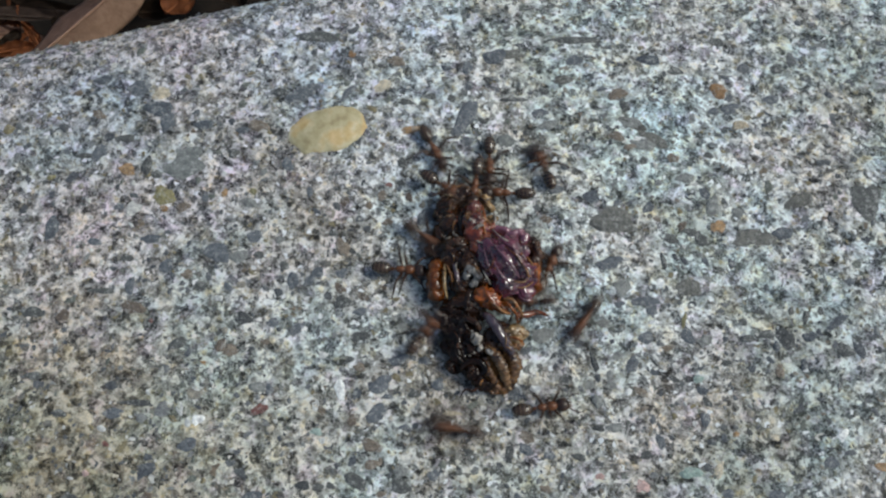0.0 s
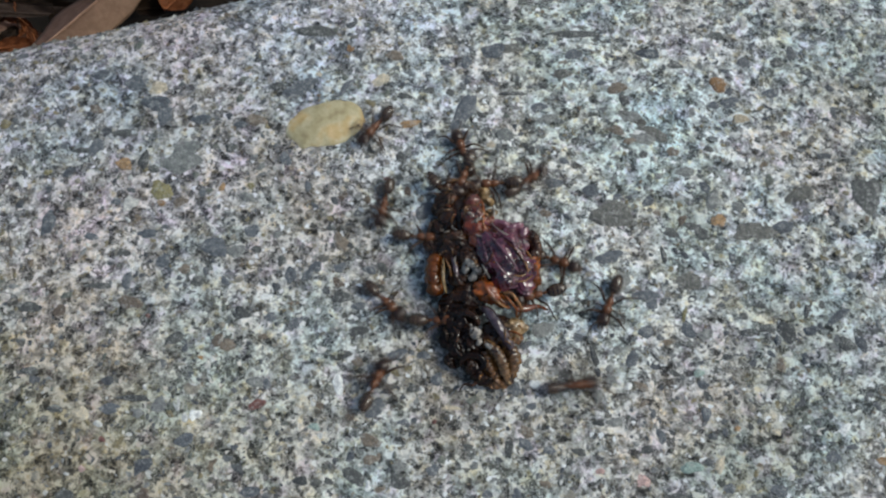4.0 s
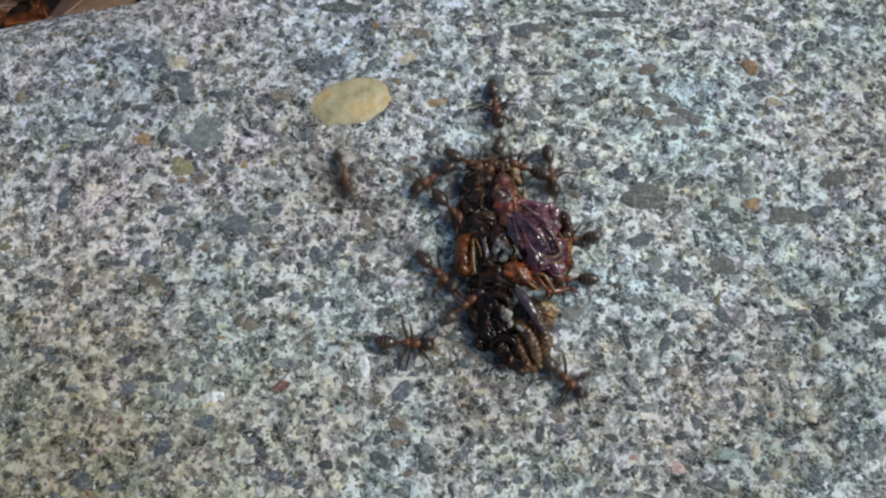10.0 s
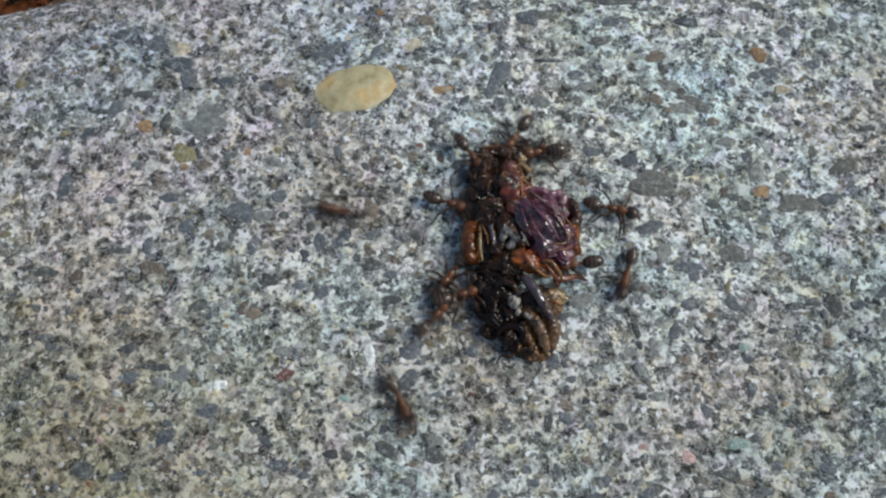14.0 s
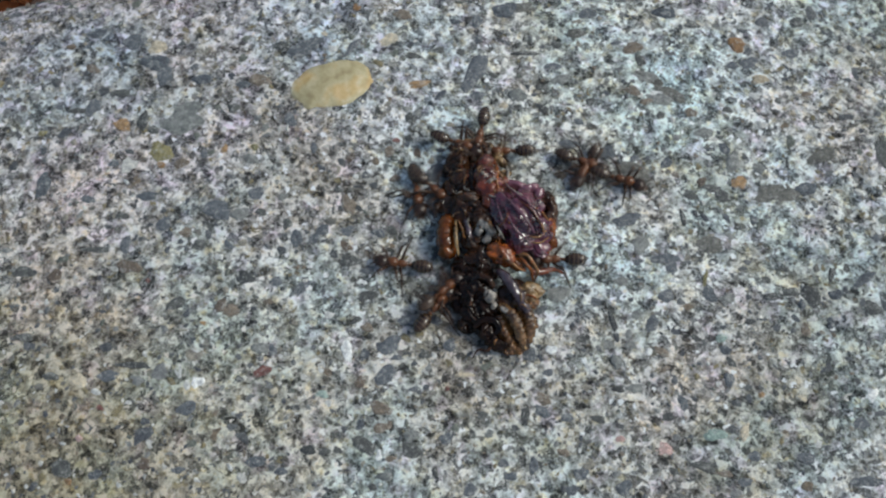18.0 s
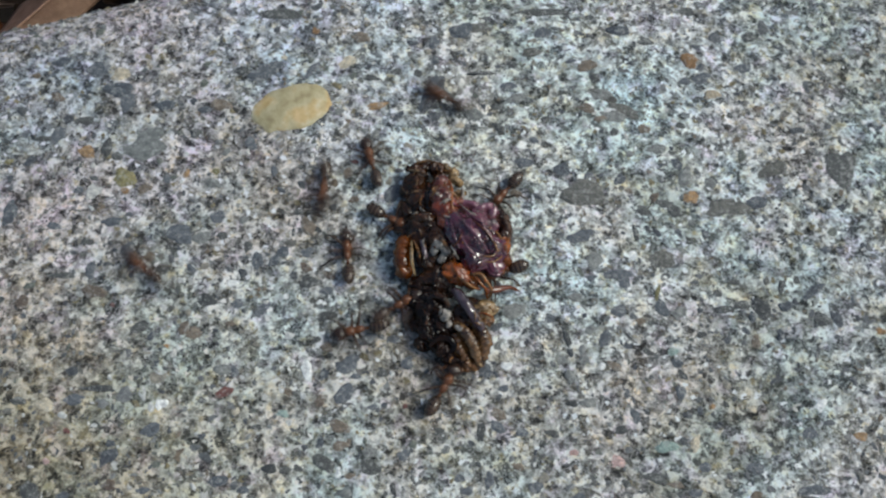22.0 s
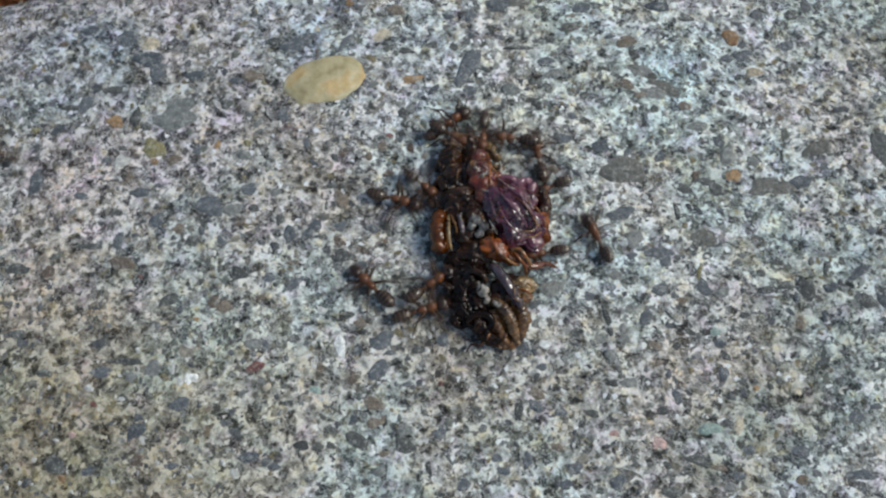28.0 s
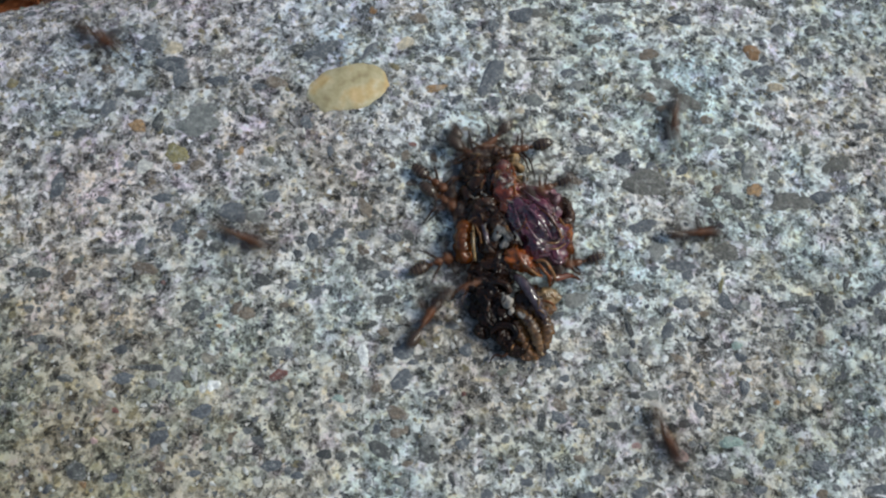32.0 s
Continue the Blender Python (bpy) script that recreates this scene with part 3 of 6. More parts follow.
def melt(name, rows, mat, label="", voxel=0.13, depth=0.3, size=1.1, seed=1.0, sharp=1.0, along=None):
    """Lumps run together into one crumpled skin."""
    ob = piece(name, lumps(rows, 0.15), mat, label)
    skin = ob.modifiers.new("skin", "REMESH")
    skin.mode, skin.voxel_size, skin.use_smooth_shade = "VOXEL", voxel * MM, True
    me = bpy.data.meshes.new_from_object(ob.evaluated_get(bpy.context.evaluated_depsgraph_get()))
    ob.modifiers.clear()
    ob.data = me
    fold(me, depth, size, seed, 0.18, sharp, along)
    return ob


melt("body", [((0.43, 11.43, 1.20), (1.8, 2.3, 1.4)), ((0.61, 7.44, 1.40), (2.2, 2.4, 1.6)), ((5.34, 7.24, 1.30), (2.8, 2.8, 1.7)), ((2.59, 3.23, 1.10), (2.3, 1.7, 1.4)), ((5.80, -0.44, 1.00), (1.6, 2.3, 1.3)), ((6.90, -3.37, 0.70), (1.1, 1.7, 0.9))], DUSK, "crumpled dark brown body", 0.14, 0.35, 1.5, 1.0, 0.6)
melt("thorax", [((5.15, 7.44, 2.70), (2.3, 2.3, 2)), ((3.48, 8.36, 2.70), (1.7, 1.5, 1.5)), ((7.16, 6.61, 2.30), (1.7, 1.8, 1.6)), ((7.66, 5.24, 1.60), (1.4, 1.1, 1.2)), ((5.83, 8.96, 2.30), (1.9, 1.6, 1.5)), ((3.49, 7.08, 2.50), (1.3, 1.7, 1.5)), ((5.89, 5.31, 2.20), (1.8, 1.3, 1.4))], PURPLE, "wrinkled glossy purple-brown thorax", 0.08, 0.3, 1.5, 4.0, 0.7, (-46, 3.2))
piece("ridge", tube(bmesh.new(), [(3.29, 10.29, 3.40), (4.31, 9.37, 4.00), (5.60, 8.51, 4.30), (7.07, 7.97, 3.90)], [0.06, 0.15, 0.15, 0.06], 8, 6), PURPLE)
piece("ridge", tube(bmesh.new(), [(3.79, 8.42, 4.30), (4.75, 7.44, 4.80), (5.94, 6.46, 4.80), (6.90, 5.61, 4.00)], [0.07, 0.19, 0.17, 0.07], 8, 6), MAUVE)
piece("ridge", tube(bmesh.new(), [(3.59, 7.61, 4.40), (4.30, 6.19, 4.70), (5.26, 5.25, 4.50), (6.24, 4.92, 3.90)], [0.06, 0.14, 0.14, 0.06], 8, 6), MAUVE)
piece("ridge", tube(bmesh.new(), [(4.79, 8.53, 4.50), (6.18, 7.74, 4.40), (7.25, 6.84, 4.10)], [0.06, 0.15, 0.06], 8, 6), RUSTY)
piece("ridge", tube(bmesh.new(), [(2.71, 8.09, 4.00), (3.33, 6.60, 4.40), (4.11, 5.41, 4.10)], [0.06, 0.16, 0.06], 8, 6), MAUVE)
piece("ridge", tube(bmesh.new(), [(6.42, 5.13, 4.10), (7.40, 5.38, 3.90), (7.94, 6.30, 3.60)], [0.07, 0.13, 0.07], 8, 6), GOLD)
piece("ridge", tube(bmesh.new(), [(6.73, 4.76, 3.60), (7.60, 4.99, 3.40), (8.39, 5.91, 2.90)], [0.06, 0.11, 0.06], 8, 6), GOLD)
piece("ridge", tube(bmesh.new(), [(6.86, 7.17, 4.00), (7.55, 6.52, 3.80), (7.82, 5.68, 3.60)], [0.05, 0.12, 0.05], 8, 6), GOLD)
melt("wing_base", [((4.32, 10.85, 2.20), (1.2, 0.6, 0.9)), ((5.53, 10.66, 2.30), (1.2, 0.6, 0.9)), ((6.65, 10.28, 2.20), (0.9, 0.6, 0.9))], MAUVE, "pinkish brown folded wing base", 0.08, 0.14, 1.0, 2.0, 0.6, (-30, 2.6))
piece("fold_line", tube(bmesh.new(), [(3.17, 10.68, 3.00), (4.14, 9.75, 3.60), (5.36, 9.32, 3.70), (6.58, 8.97, 3.60)], [0.05, 0.09, 0.1, 0.05], 8, 6), PALE, "thin pale fold edge")
melt("shoulder", [((7.51, 10.22, 1.80), (0.9, 0.9, 1)), ((8.12, 9.40, 1.60), (0.75, 1.2, 1.1)), ((8.19, 8.29, 1.60), (0.7, 0.9, 1.1))], UMBER, "dark brown shoulder shell", 0.09, 0.18, 1.0, 2.0)
melt("side_plate", [((8.27, 7.03, 1.70), (0.8, 1.5, 1.4)), ((8.05, 5.04, 1.30), (1.1, 0.8, 1)), ((8.57, 6.05, 1.50), (0.7, 1, 1.2))], ORANGE, "amber side plate with a pale rim", 0.1, 0.16, 1.0, 3.0)
piece("plate_rim", tube(bmesh.new(), [(7.29, 8.38, 2.90), (8.00, 7.54, 2.90), (8.48, 6.55, 2.50), (8.42, 5.40, 1.90)], [0.1, 0.17, 0.16, 0.1], 8, 5), GOLD)
melt("neck", [((1.60, 9.67, 2.60), (1.4, 1.2, 1.3)), ((1.23, 11.03, 2.80), (1.35, 1.2, 1.2)), ((0.82, 12.57, 2.30), (1.2, 0.9, 1)), ((2.36, 10.65, 2.40), (0.8, 1.3, 1.1))], SCARLET, "creased wet red-brown neck", 0.08, 0.22, 0.8, 6.0, 0.7, (80, 2.4))
melt("throat", [((2.60, 9.35, 2.30), (1.2, 1.1, 1.4)), ((3.46, 9.76, 2.30), (1.1, 0.8, 1.2)), ((2.06, 8.50, 2.30), (1.2, 1.1, 1.5))], RUSTY, "red-brown tissue between neck and thorax", 0.08, 0.24, 1.2, 12.0, 0.7)
piece("neck_ridge", tube(bmesh.new(), [(1.70, 12.90, 3.10), (2.16, 11.71, 3.40), (2.34, 10.40, 3.60), (2.81, 9.41, 3.50)], [0.1, 0.19, 0.17, 0.08], 10, 6), ORANGE, "amber ridge down the neck")
piece("neck_ridge", tube(bmesh.new(), [(1.30, 12.53, 3.20), (1.62, 11.15, 3.60), (1.89, 10.03, 3.70), (2.40, 9.17, 3.60)], [0.08, 0.14, 0.14, 0.08], 8, 5), GOLD)
piece("neck_ridge", tube(bmesh.new(), [(0.32, 11.83, 3.20), (0.58, 10.79, 3.40), (1.03, 9.66, 3.30)], [0.08, 0.15, 0.08], 8, 5), RUSTY)
melt("head_skin", [((0.86, 14.86, 1.30), (0.9, 0.6, 0.7)), ((1.78, 14.46, 1.40), (0.65, 0.7, 0.7)), ((2.43, 13.53, 1.40), (0.55, 0.8, 0.7)), ((2.90, 12.28, 1.50), (0.45, 0.8, 0.7))], TAN, "crumpled pale golden skin beside the neck", 0.07, 0.22, 0.7, 15.0, 0.7)
piece("skin_edge", tube(bmesh.new(), [(3.03, 12.78, 2.20), (3.32, 11.85, 2.40), (3.26, 10.86, 2.60)], [0.08, 0.16, 0.06], 8, 5), PALE, "white torn skin edge")
melt("jaw", [((-2.25, 14.09, 1.40), (1.1, 0.6, 0.8)), ((-1.15, 14.65, 1.50), (1, 0.6, 0.9)), ((0.07, 14.57, 1.60), (0.8, 0.8, 0.9)), ((-1.55, 13.57, 1.40), (1.2, 0.7, 0.9))], UMBER, "crumpled brown jaws", 0.09, 0.34, 0.8, 5.0, 0.5)
piece("jaw_edge", tube(bmesh.new(), [(-3.00, 13.64, 1.50), (-2.31, 14.46, 2.00), (-1.08, 14.99, 2.20), (0.24, 14.98, 2.20)], [0.1, 0.15, 0.17, 0.1], 8, 5), BRONZE, "brown edge of the jaws")
piece("jaw_edge", tube(bmesh.new(), [(-2.62, 13.66, 2.20), (-1.62, 13.53, 2.60), (-0.62, 13.29, 2.70)], [0.07, 0.13, 0.07], 8, 5), TAN, "golden flecked edge")
melt("dark_flesh", [((-2.50, 12.26, 1.00), (1, 1.3, 1.1)), ((-1.08, 10.59, 1.30), (1.5, 1.4, 1.4)), ((-1.97, 9.64, 1.00), (1.2, 1.2, 1.1)), ((-1.64, 12.81, 1.30), (1.3, 1, 1.2)), ((-2.36, 7.99, 0.80), (1, 1.1, 0.9)), ((-1.28, 7.41, 1.20), (1.2, 0.8, 1.2))], DUSK, "dark torn flesh", 0.09, 0.34, 1.4, 8.0, 0.7)
melt("chest", [((0.01, 8.17, 2.00), (1.7, 1.4, 1.5)), ((1.72, 6.59, 2.10), (1.4, 1.8, 1.5)), ((1.30, 4.50, 1.70), (1.3, 1.5, 1.4)), ((2.91, 5.22, 1.90), (1, 1.2, 1.3)), ((-0.83, 7.89, 1.50), (1.1, 1.1, 1.2)), ((1.76, 2.74, 1.40), (1.3, 0.9, 1.2))], DUSK, "dark glossy torn chest", 0.08, 0.28, 1.3, 7.0, 0.6)
melt("grey_tissue", [((1.89, 5.76, 3.30), (0.75, 0.55, 0.4)), ((2.79, 5.24, 3.20), (0.6, 0.5, 0.4)), ((2.46, 4.55, 2.90), (0.6, 0.45, 0.4)), ((1.56, 5.08, 3.00), (0.5, 0.5, 0.4))], SLATEY, "wet grey tissue in the chest", 0.07, 0.2, 0.6, 9.0, 0.4)
piece("fold_line", tube(bmesh.new(), [(3.16, 5.66, 3.90), (3.68, 5.04, 3.90), (4.17, 4.55, 3.50)], [0.05, 0.1, 0.05], 8, 5), PALE)
melt("eye_plate", [((-1.80, 5.71, 1.50), (0.88, 0.9, 1.3)), ((-1.71, 4.70, 1.60), (0.88, 1, 1.4)), ((-1.47, 3.80, 1.50), (0.88, 1, 1.4)), ((-1.14, 2.99, 1.20), (0.85, 0.9, 1.1))], AMBER, "blunt orange-brown shell plate", 0.08, 0.08, 1.6, 3.0, 0.4)
piece("plate_rim", tube(bmesh.new(), [(-0.88, 5.98, 2.60), (-0.65, 4.66, 3.00), (-0.38, 3.57, 2.80), (0.07, 2.59, 2.00)], [0.09, 0.19, 0.18, 0.09], 10, 5), TAN, "golden rim of the shell plate")
piece("plate_rim", tube(bmesh.new(), [(-0.68, 5.91, 2.90), (-0.09, 5.01, 3.00), (0.28, 4.25, 2.60)], [0.07, 0.14, 0.07], 8, 5), GOLD)
# wet blue-grey gloss next to the plate, added as a strip of that colour
piece("plate_edge", tube(bmesh.new(), [(0.01, 6.18, 2.50), (0.50, 5.19, 2.80), (0.78, 4.34, 2.60), (0.69, 3.55, 2.00)], [0.14, 0.3, 0.3, 0.14], 12, 6), STEEL, "blue-grey gloss beside the plate, built as a strip")
hip = piece("hip", blob(bmesh.new(), (4.18, 3.30, 2.60), (1.6, 1.1, 1.15), (0, 0, -20), 0.15, 1.4, 6, 4, 0), EMBER, "bright orange-red hip joint")
fold(hip.data, 0.3, 0.8, 2.0)
hip = piece("hip", blob(bmesh.new(), (5.53, 2.81, 2.30), (1.2, 0.6, 0.8), (0, 0, -25), 0.15, 1.4, 2, 4, 0), ORANGE)
fold(hip.data, 0.14, 0.7, 3.0)
piece("leg", tube(bmesh.new(), [(4.51, 2.68, 3.60), (5.37, 2.26, 3.60), (6.09, 2.05, 3.20), (6.78, 2.12, 2.60)], [0.1, 0.16, 0.16, 0.08], 10, 6), GOLD, "golden edge of the hip")
piece("leg", tube(bmesh.new(), [(5.75, 3.33, 3.40), (6.51, 3.38, 3.70), (7.30, 2.80, 3.40), (7.89, 2.15, 2.80), (7.70, 1.52, 2.00)], [0.14, 0.18, 0.17, 0.15, 0.08], 10, 6), GOLD, "bent golden-brown leg")
piece("leg", tube(bmesh.new(), [(6.00, 3.18, 3.30), (6.67, 2.63, 3.20), (7.33, 2.16, 2.80), (7.59, 1.47, 2.10)], [0.2, 0.16, 0.15, 0.08], 10, 5), ORANGE)
piece("leg", tube(bmesh.new(), [(7.23, 2.26, 2.00), (8.42, 2.70, 1.70), (9.50, 3.29, 1.20), (10.59, 3.37, 0.40)], [0.36, 0.36, 0.28, 0.12], 10, 5), RUSTY, "red-brown leg reaching the concrete")
piece("leg", tube(bmesh.new(), [(5.09, -5.21, 1.00), (4.45, -6.01, 1.00), (3.71, -5.97, 0.70), (3.34, -6.74, 0.20)], [0.18, 0.15, 0.11, 0.07], 8, 5), UMBER)
melt("belly", [((2.26, 0.14, 1.20), (1.6, 1.5, 1.4)), ((3.88, -1.77, 1.10), (1.5, 1.6, 1.3)), ((1.57, -0.50, 0.90), (1.2, 1.2, 1.1)), ((2.53, -2.46, 1.00), (1.5, 1.4, 1.1)), ((3.90, -3.71, 1.00), (1.5, 1.2, 1.1)), ((5.22, -4.68, 0.80), (1.1, 1, 0.9)), ((1.37, -1.88, 0.60), (1, 1, 0.8)), ((2.19, -3.69, 0.50), (0.9, 0.9, 0.7)), ((0.45, 0.48, 0.90), (1, 0.8, 1)), ((0.68, 1.69, 1.00), (1.3, 0.9, 1.1)), ((2.66, 1.64, 1.20), (1.4, 0.9, 1.2))], BLACK, "wet black belly mass", 0.08, 0.42, 1.1, 9.0, 0.25)
piece("coil", tube(bmesh.new(), [(2.87, -4.16, 1.60), (3.62, -3.33, 2.10), (4.72, -3.26, 2.20), (5.29, -3.89, 1.90), (4.73, -4.49, 1.60)], [0.2, 0.36, 0.38, 0.34, 0.2], 12, 6), BLACK, "dark coiled gut")
piece("coil", tube(bmesh.new(), [(1.80, 0.24, 2.20), (2.50, 0.73, 2.60), (3.45, 0.53, 2.70), (4.02, -0.13, 2.50)], [0.2, 0.36, 0.36, 0.2], 12, 6), DUSK)
piece("shred", tube(bmesh.new(), [(1.23, -0.37, 1.90), (2.12, -1.42, 2.10), (2.16, -2.81, 1.90), (3.07, -3.46, 1.70)], [0.1, 0.18, 0.16, 0.1], 8, 5), UMBER)
piece("shred", tube(bmesh.new(), [(-0.17, 0.76, 1.20), (0.82, 0.20, 1.70), (1.93, 0.47, 2.30), (2.70, 0.91, 2.50)], [0.1, 0.16, 0.16, 0.1], 8, 5), BLACK)
piece("shred", tube(bmesh.new(), [(-2.71, 10.73, 1.60), (-1.85, 11.32, 2.10), (-0.84, 11.07, 2.40)], [0.1, 0.17, 0.1], 8, 5), UMBER)
case = piece("wing_case", tube(bmesh.new(), [(4.14, 1.66, 2.50), (5.00, 0.94, 3.10), (6.31, -0.39, 2.90), (7.42, -1.50, 2.20), (8.03, -2.20, 1.30)], [0.28, 0.5, 0.52, 0.44, 0.18], 20, 14), STEEL, "curved blue-grey wing case")
fold(case.data, 0.06, 0.8, 4.0)
belly = piece("abdomen", tube(bmesh.new(), [(4.94, -1.71, 2.10), (6.07, -2.42, 2.60), (7.13, -3.61, 2.20), (7.99, -5.10, 0.90)], [0.4, 0.56, 0.56, 0.26], 24, 30, 11, 0.16), BRONZE, "banded bronze abdomen edged with cream beads")
fold(belly.data, 0.08, 0.5, 5.0)
rim = [Vector(p) for p in ((5.61, -2.11, 3.05), (7.03, -3.18, 2.70), (8.07, -4.99, 1.25))]
for k in range(11):
    f = k / 10
    spot = (1 - f) ** 2 * rim[0] + 2 * f * (1 - f) * rim[1] + f * f * rim[2]
    piece("bead", blob(bmesh.new(), spot, (0.24, 0.15, 0.16), (0, 20, -35), 0.3, 2.0, k * 0.9, 2), TAN if k % 3 else PALE)
flank = piece("abdomen_side", tube(bmesh.new(), [(5.96, -0.13, 1.70), (7.48, -1.71, 1.70), (8.19, -3.09, 1.30), (7.99, -5.00, 0.40)], [0.55, 0.75, 0.66, 0.25], 20, 22, 9, 0.14), BRONZE)
fold(flank.data, 0.16, 0.7, 6.0)
flank = piece("abdomen_side", tube(bmesh.new(), [(5.03, -2.47, 1.50), (5.83, -3.76, 1.30), (6.99, -5.13, 0.70)], [0.6, 0.75, 0.4], 20, 22, 6, 0.14), GOLD)
fold(flank.data, 0.16, 0.7, 2.0)
flake = piece("membrane", blob(bmesh.new(), (7.56, 0.46, 1.50), (1.35, 1.1, 0.6), (14, 8, 20), 0.3, 1.4, 2, 4, 0.12), TAN, "crumpled tan membrane")
fold(flake.data, 0.26, 0.5, 7.0)
flake = piece("membrane", blob(bmesh.new(), (7.96, -0.44, 1.20), (0.9, 0.7, 0.5), (4, 18, 50), 0.3, 1.4, 4, 4, 0.12), GOLD)
fold(flake.data, 0.2, 0.45, 3.0)
piece("tissue", blob(bmesh.new(), (3.78, -1.21, 2.90), (0.5, 0.66, 0.28), (12, 8, 10), 0.6, 1.4, 1, 4, 0), PALE, "pale grey tissue scrap")
piece("tissue", blob(bmesh.new(), (4.35, -1.86, 2.70), (0.3, 0.45, 0.22), (0, 14, -20), 0.6, 1.4, 3, 4, 0), PALE)
piece("tissue", blob(bmesh.new(), (5.40, -2.17, 2.90), (0.5, 0.26, 0.2), (0, 0, -25), 0.3, 1.4, 3, 4, 0), PALE)
piece("tissue", blob(bmesh.new(), (0.82, 10.79, 4.10), (0.22, 0.2, 0.14), (0, 0, 0), 0.3, 1.4, 5, 4, 0), PALE)
# white highlights on the wet belly, added as small pale lumps
piece("droplet", lumps([((3.26, -0.52, 3.20), (0.14, 0.14, 0.12))], 0.02), PALE)
piece("droplet", lumps([((3.49, -2.92, 2.90), (0.13, 0.13, 0.12))], 0.02), PALE)
melt("tail", [((6.68, -5.26, 0.50), (0.9, 0.7, 0.5)), ((7.53, -5.01, 0.60), (0.6, 0.6, 0.5))], GOLD, "", 0.1, 0.2, 0.7, 3.0)


# shreds of torn skin and wet beads lying over the carcass
bpy.context.view_layer.update()
SKIN = []
for ob in prey.children:
    tree = BVHTree.FromPolygons([v.co / MM for v in ob.data.vertices], [p.vertices[:] for p in ob.data.polygons])
    SKIN.append(tree)


def skin_at(x, y):
    """The carcass's upper surface over a place, in its own space and millimetres."""
    hits = [tree.ray_cast(Vector((x, y, 9)), Vector((0, 0, -1)))[0] for tree in SKIN]
    return max((h.z for h in hits if h), default=None)


def scatter(count, middle, reach, seed, mats, long=(0.7, 1.8), thick=(0.06, 0.13)):
    rng = random.Random(seed)
    mx, my = middle[0] - prey_at[0], middle[1] - prey_at[1]
    for k in range(count):
        x, y, a = mx + rng.uniform(-1, 1) * reach[0], my + rng.uniform(-1, 1) * reach[1], rng.uniform(0, 6.28)
        length, bend, line = rng.uniform(*long), rng.uniform(-0.5, 0.5), []
        for j in range(4):
            z = skin_at(x, y)
            if z is None or z < 0.3:
                break
            line.append((x, y, z + (0.02, 0.06, 0.06, 0.0)[j]))
            x, y, a = x + math.cos(a) * length / 3, y + math.sin(a) * length / 3, a + bend
        if len(line) == 4 and max(abs(line[j][2] - line[j + 1][2]) for j in range(3)) < 0.9:
            r = rng.uniform(*thick)
            part("shred", tube(bmesh.new(), line, [0.5 * r, r, r, 0.4 * r], 7, 3), mats[k % len(mats)], prey)


def beads(count, middle, reach, seed, mats, size=(0.12, 0.28)):
    rng = random.Random(seed)
    mx, my = middle[0] - prey_at[0], middle[1] - prey_at[1]
    for k in range(count):
        x, y, r = mx + rng.uniform(-1, 1) * reach[0], my + rng.uniform(-1, 1) * reach[1], rng.uniform(*size)
        z = skin_at(x, y)
        if z is not None and z > 0.4:
            part("bead", blob(bmesh.new(), (x, y, z - 0.2 * r), (r, r * rng.uniform(0.6, 1.0), 0.7 * r), (0, 0, rng.uniform(0, 180)), 0.2, 3.0, k * 1.3, 2), mats[k % len(mats)], prey)


scatter(26, (-1.36, 11.27, 0.00), (2.8, 4.0), 1, [UMBER, BRONZE, RUSTY, GOLD])
scatter(20, (0.65, 7.14, 0.00), (2.2, 3.4), 2, [UMBER, BRONZE, PALE, GOLD], (0.5, 1.3))
scatter(22, (1.27, 12.42, 0.00), (1.6, 3.0), 13, [GOLD, ORANGE, RUSTY, PALE], (0.6, 1.5), (0.05, 0.11))
scatter(16, (6.02, 8.78, 0.00), (3.0, 3.6), 3, [PURPLE, RUSTY, GOLD, PURPLE], (0.9, 2.2))
scatter(10, (2.75, -0.77, 0.00), (3.2, 4.6), 4, [BLACK, UMBER, BLACK, BRONZE], (0.5, 1.3), (0.05, 0.12))
scatter(18, (6.26, 2.29, 0.00), (2.6, 2.6), 5, [GOLD, ORANGE, BRONZE, RUSTY], (0.6, 1.6))
scatter(12, (6.61, -3.00, 0.00), (1.6, 3.0), 6, [BRONZE, UMBER, GOLD], (0.5, 1.2))
beads(22, (2.40, -0.78, 0.00), (2.4, 4.0), 7, [BLACK, UMBER, DUSK])
beads(10, (-0.23, 8.57, 0.00), (2.4, 4.4), 8, [UMBER, BLACK, RUSTY], (0.1, 0.2))
beads(14, (6.59, 5.42, 0.00), (2.8, 3.4), 9, [RUSTY, ORANGE, BRONZE], (0.12, 0.24))


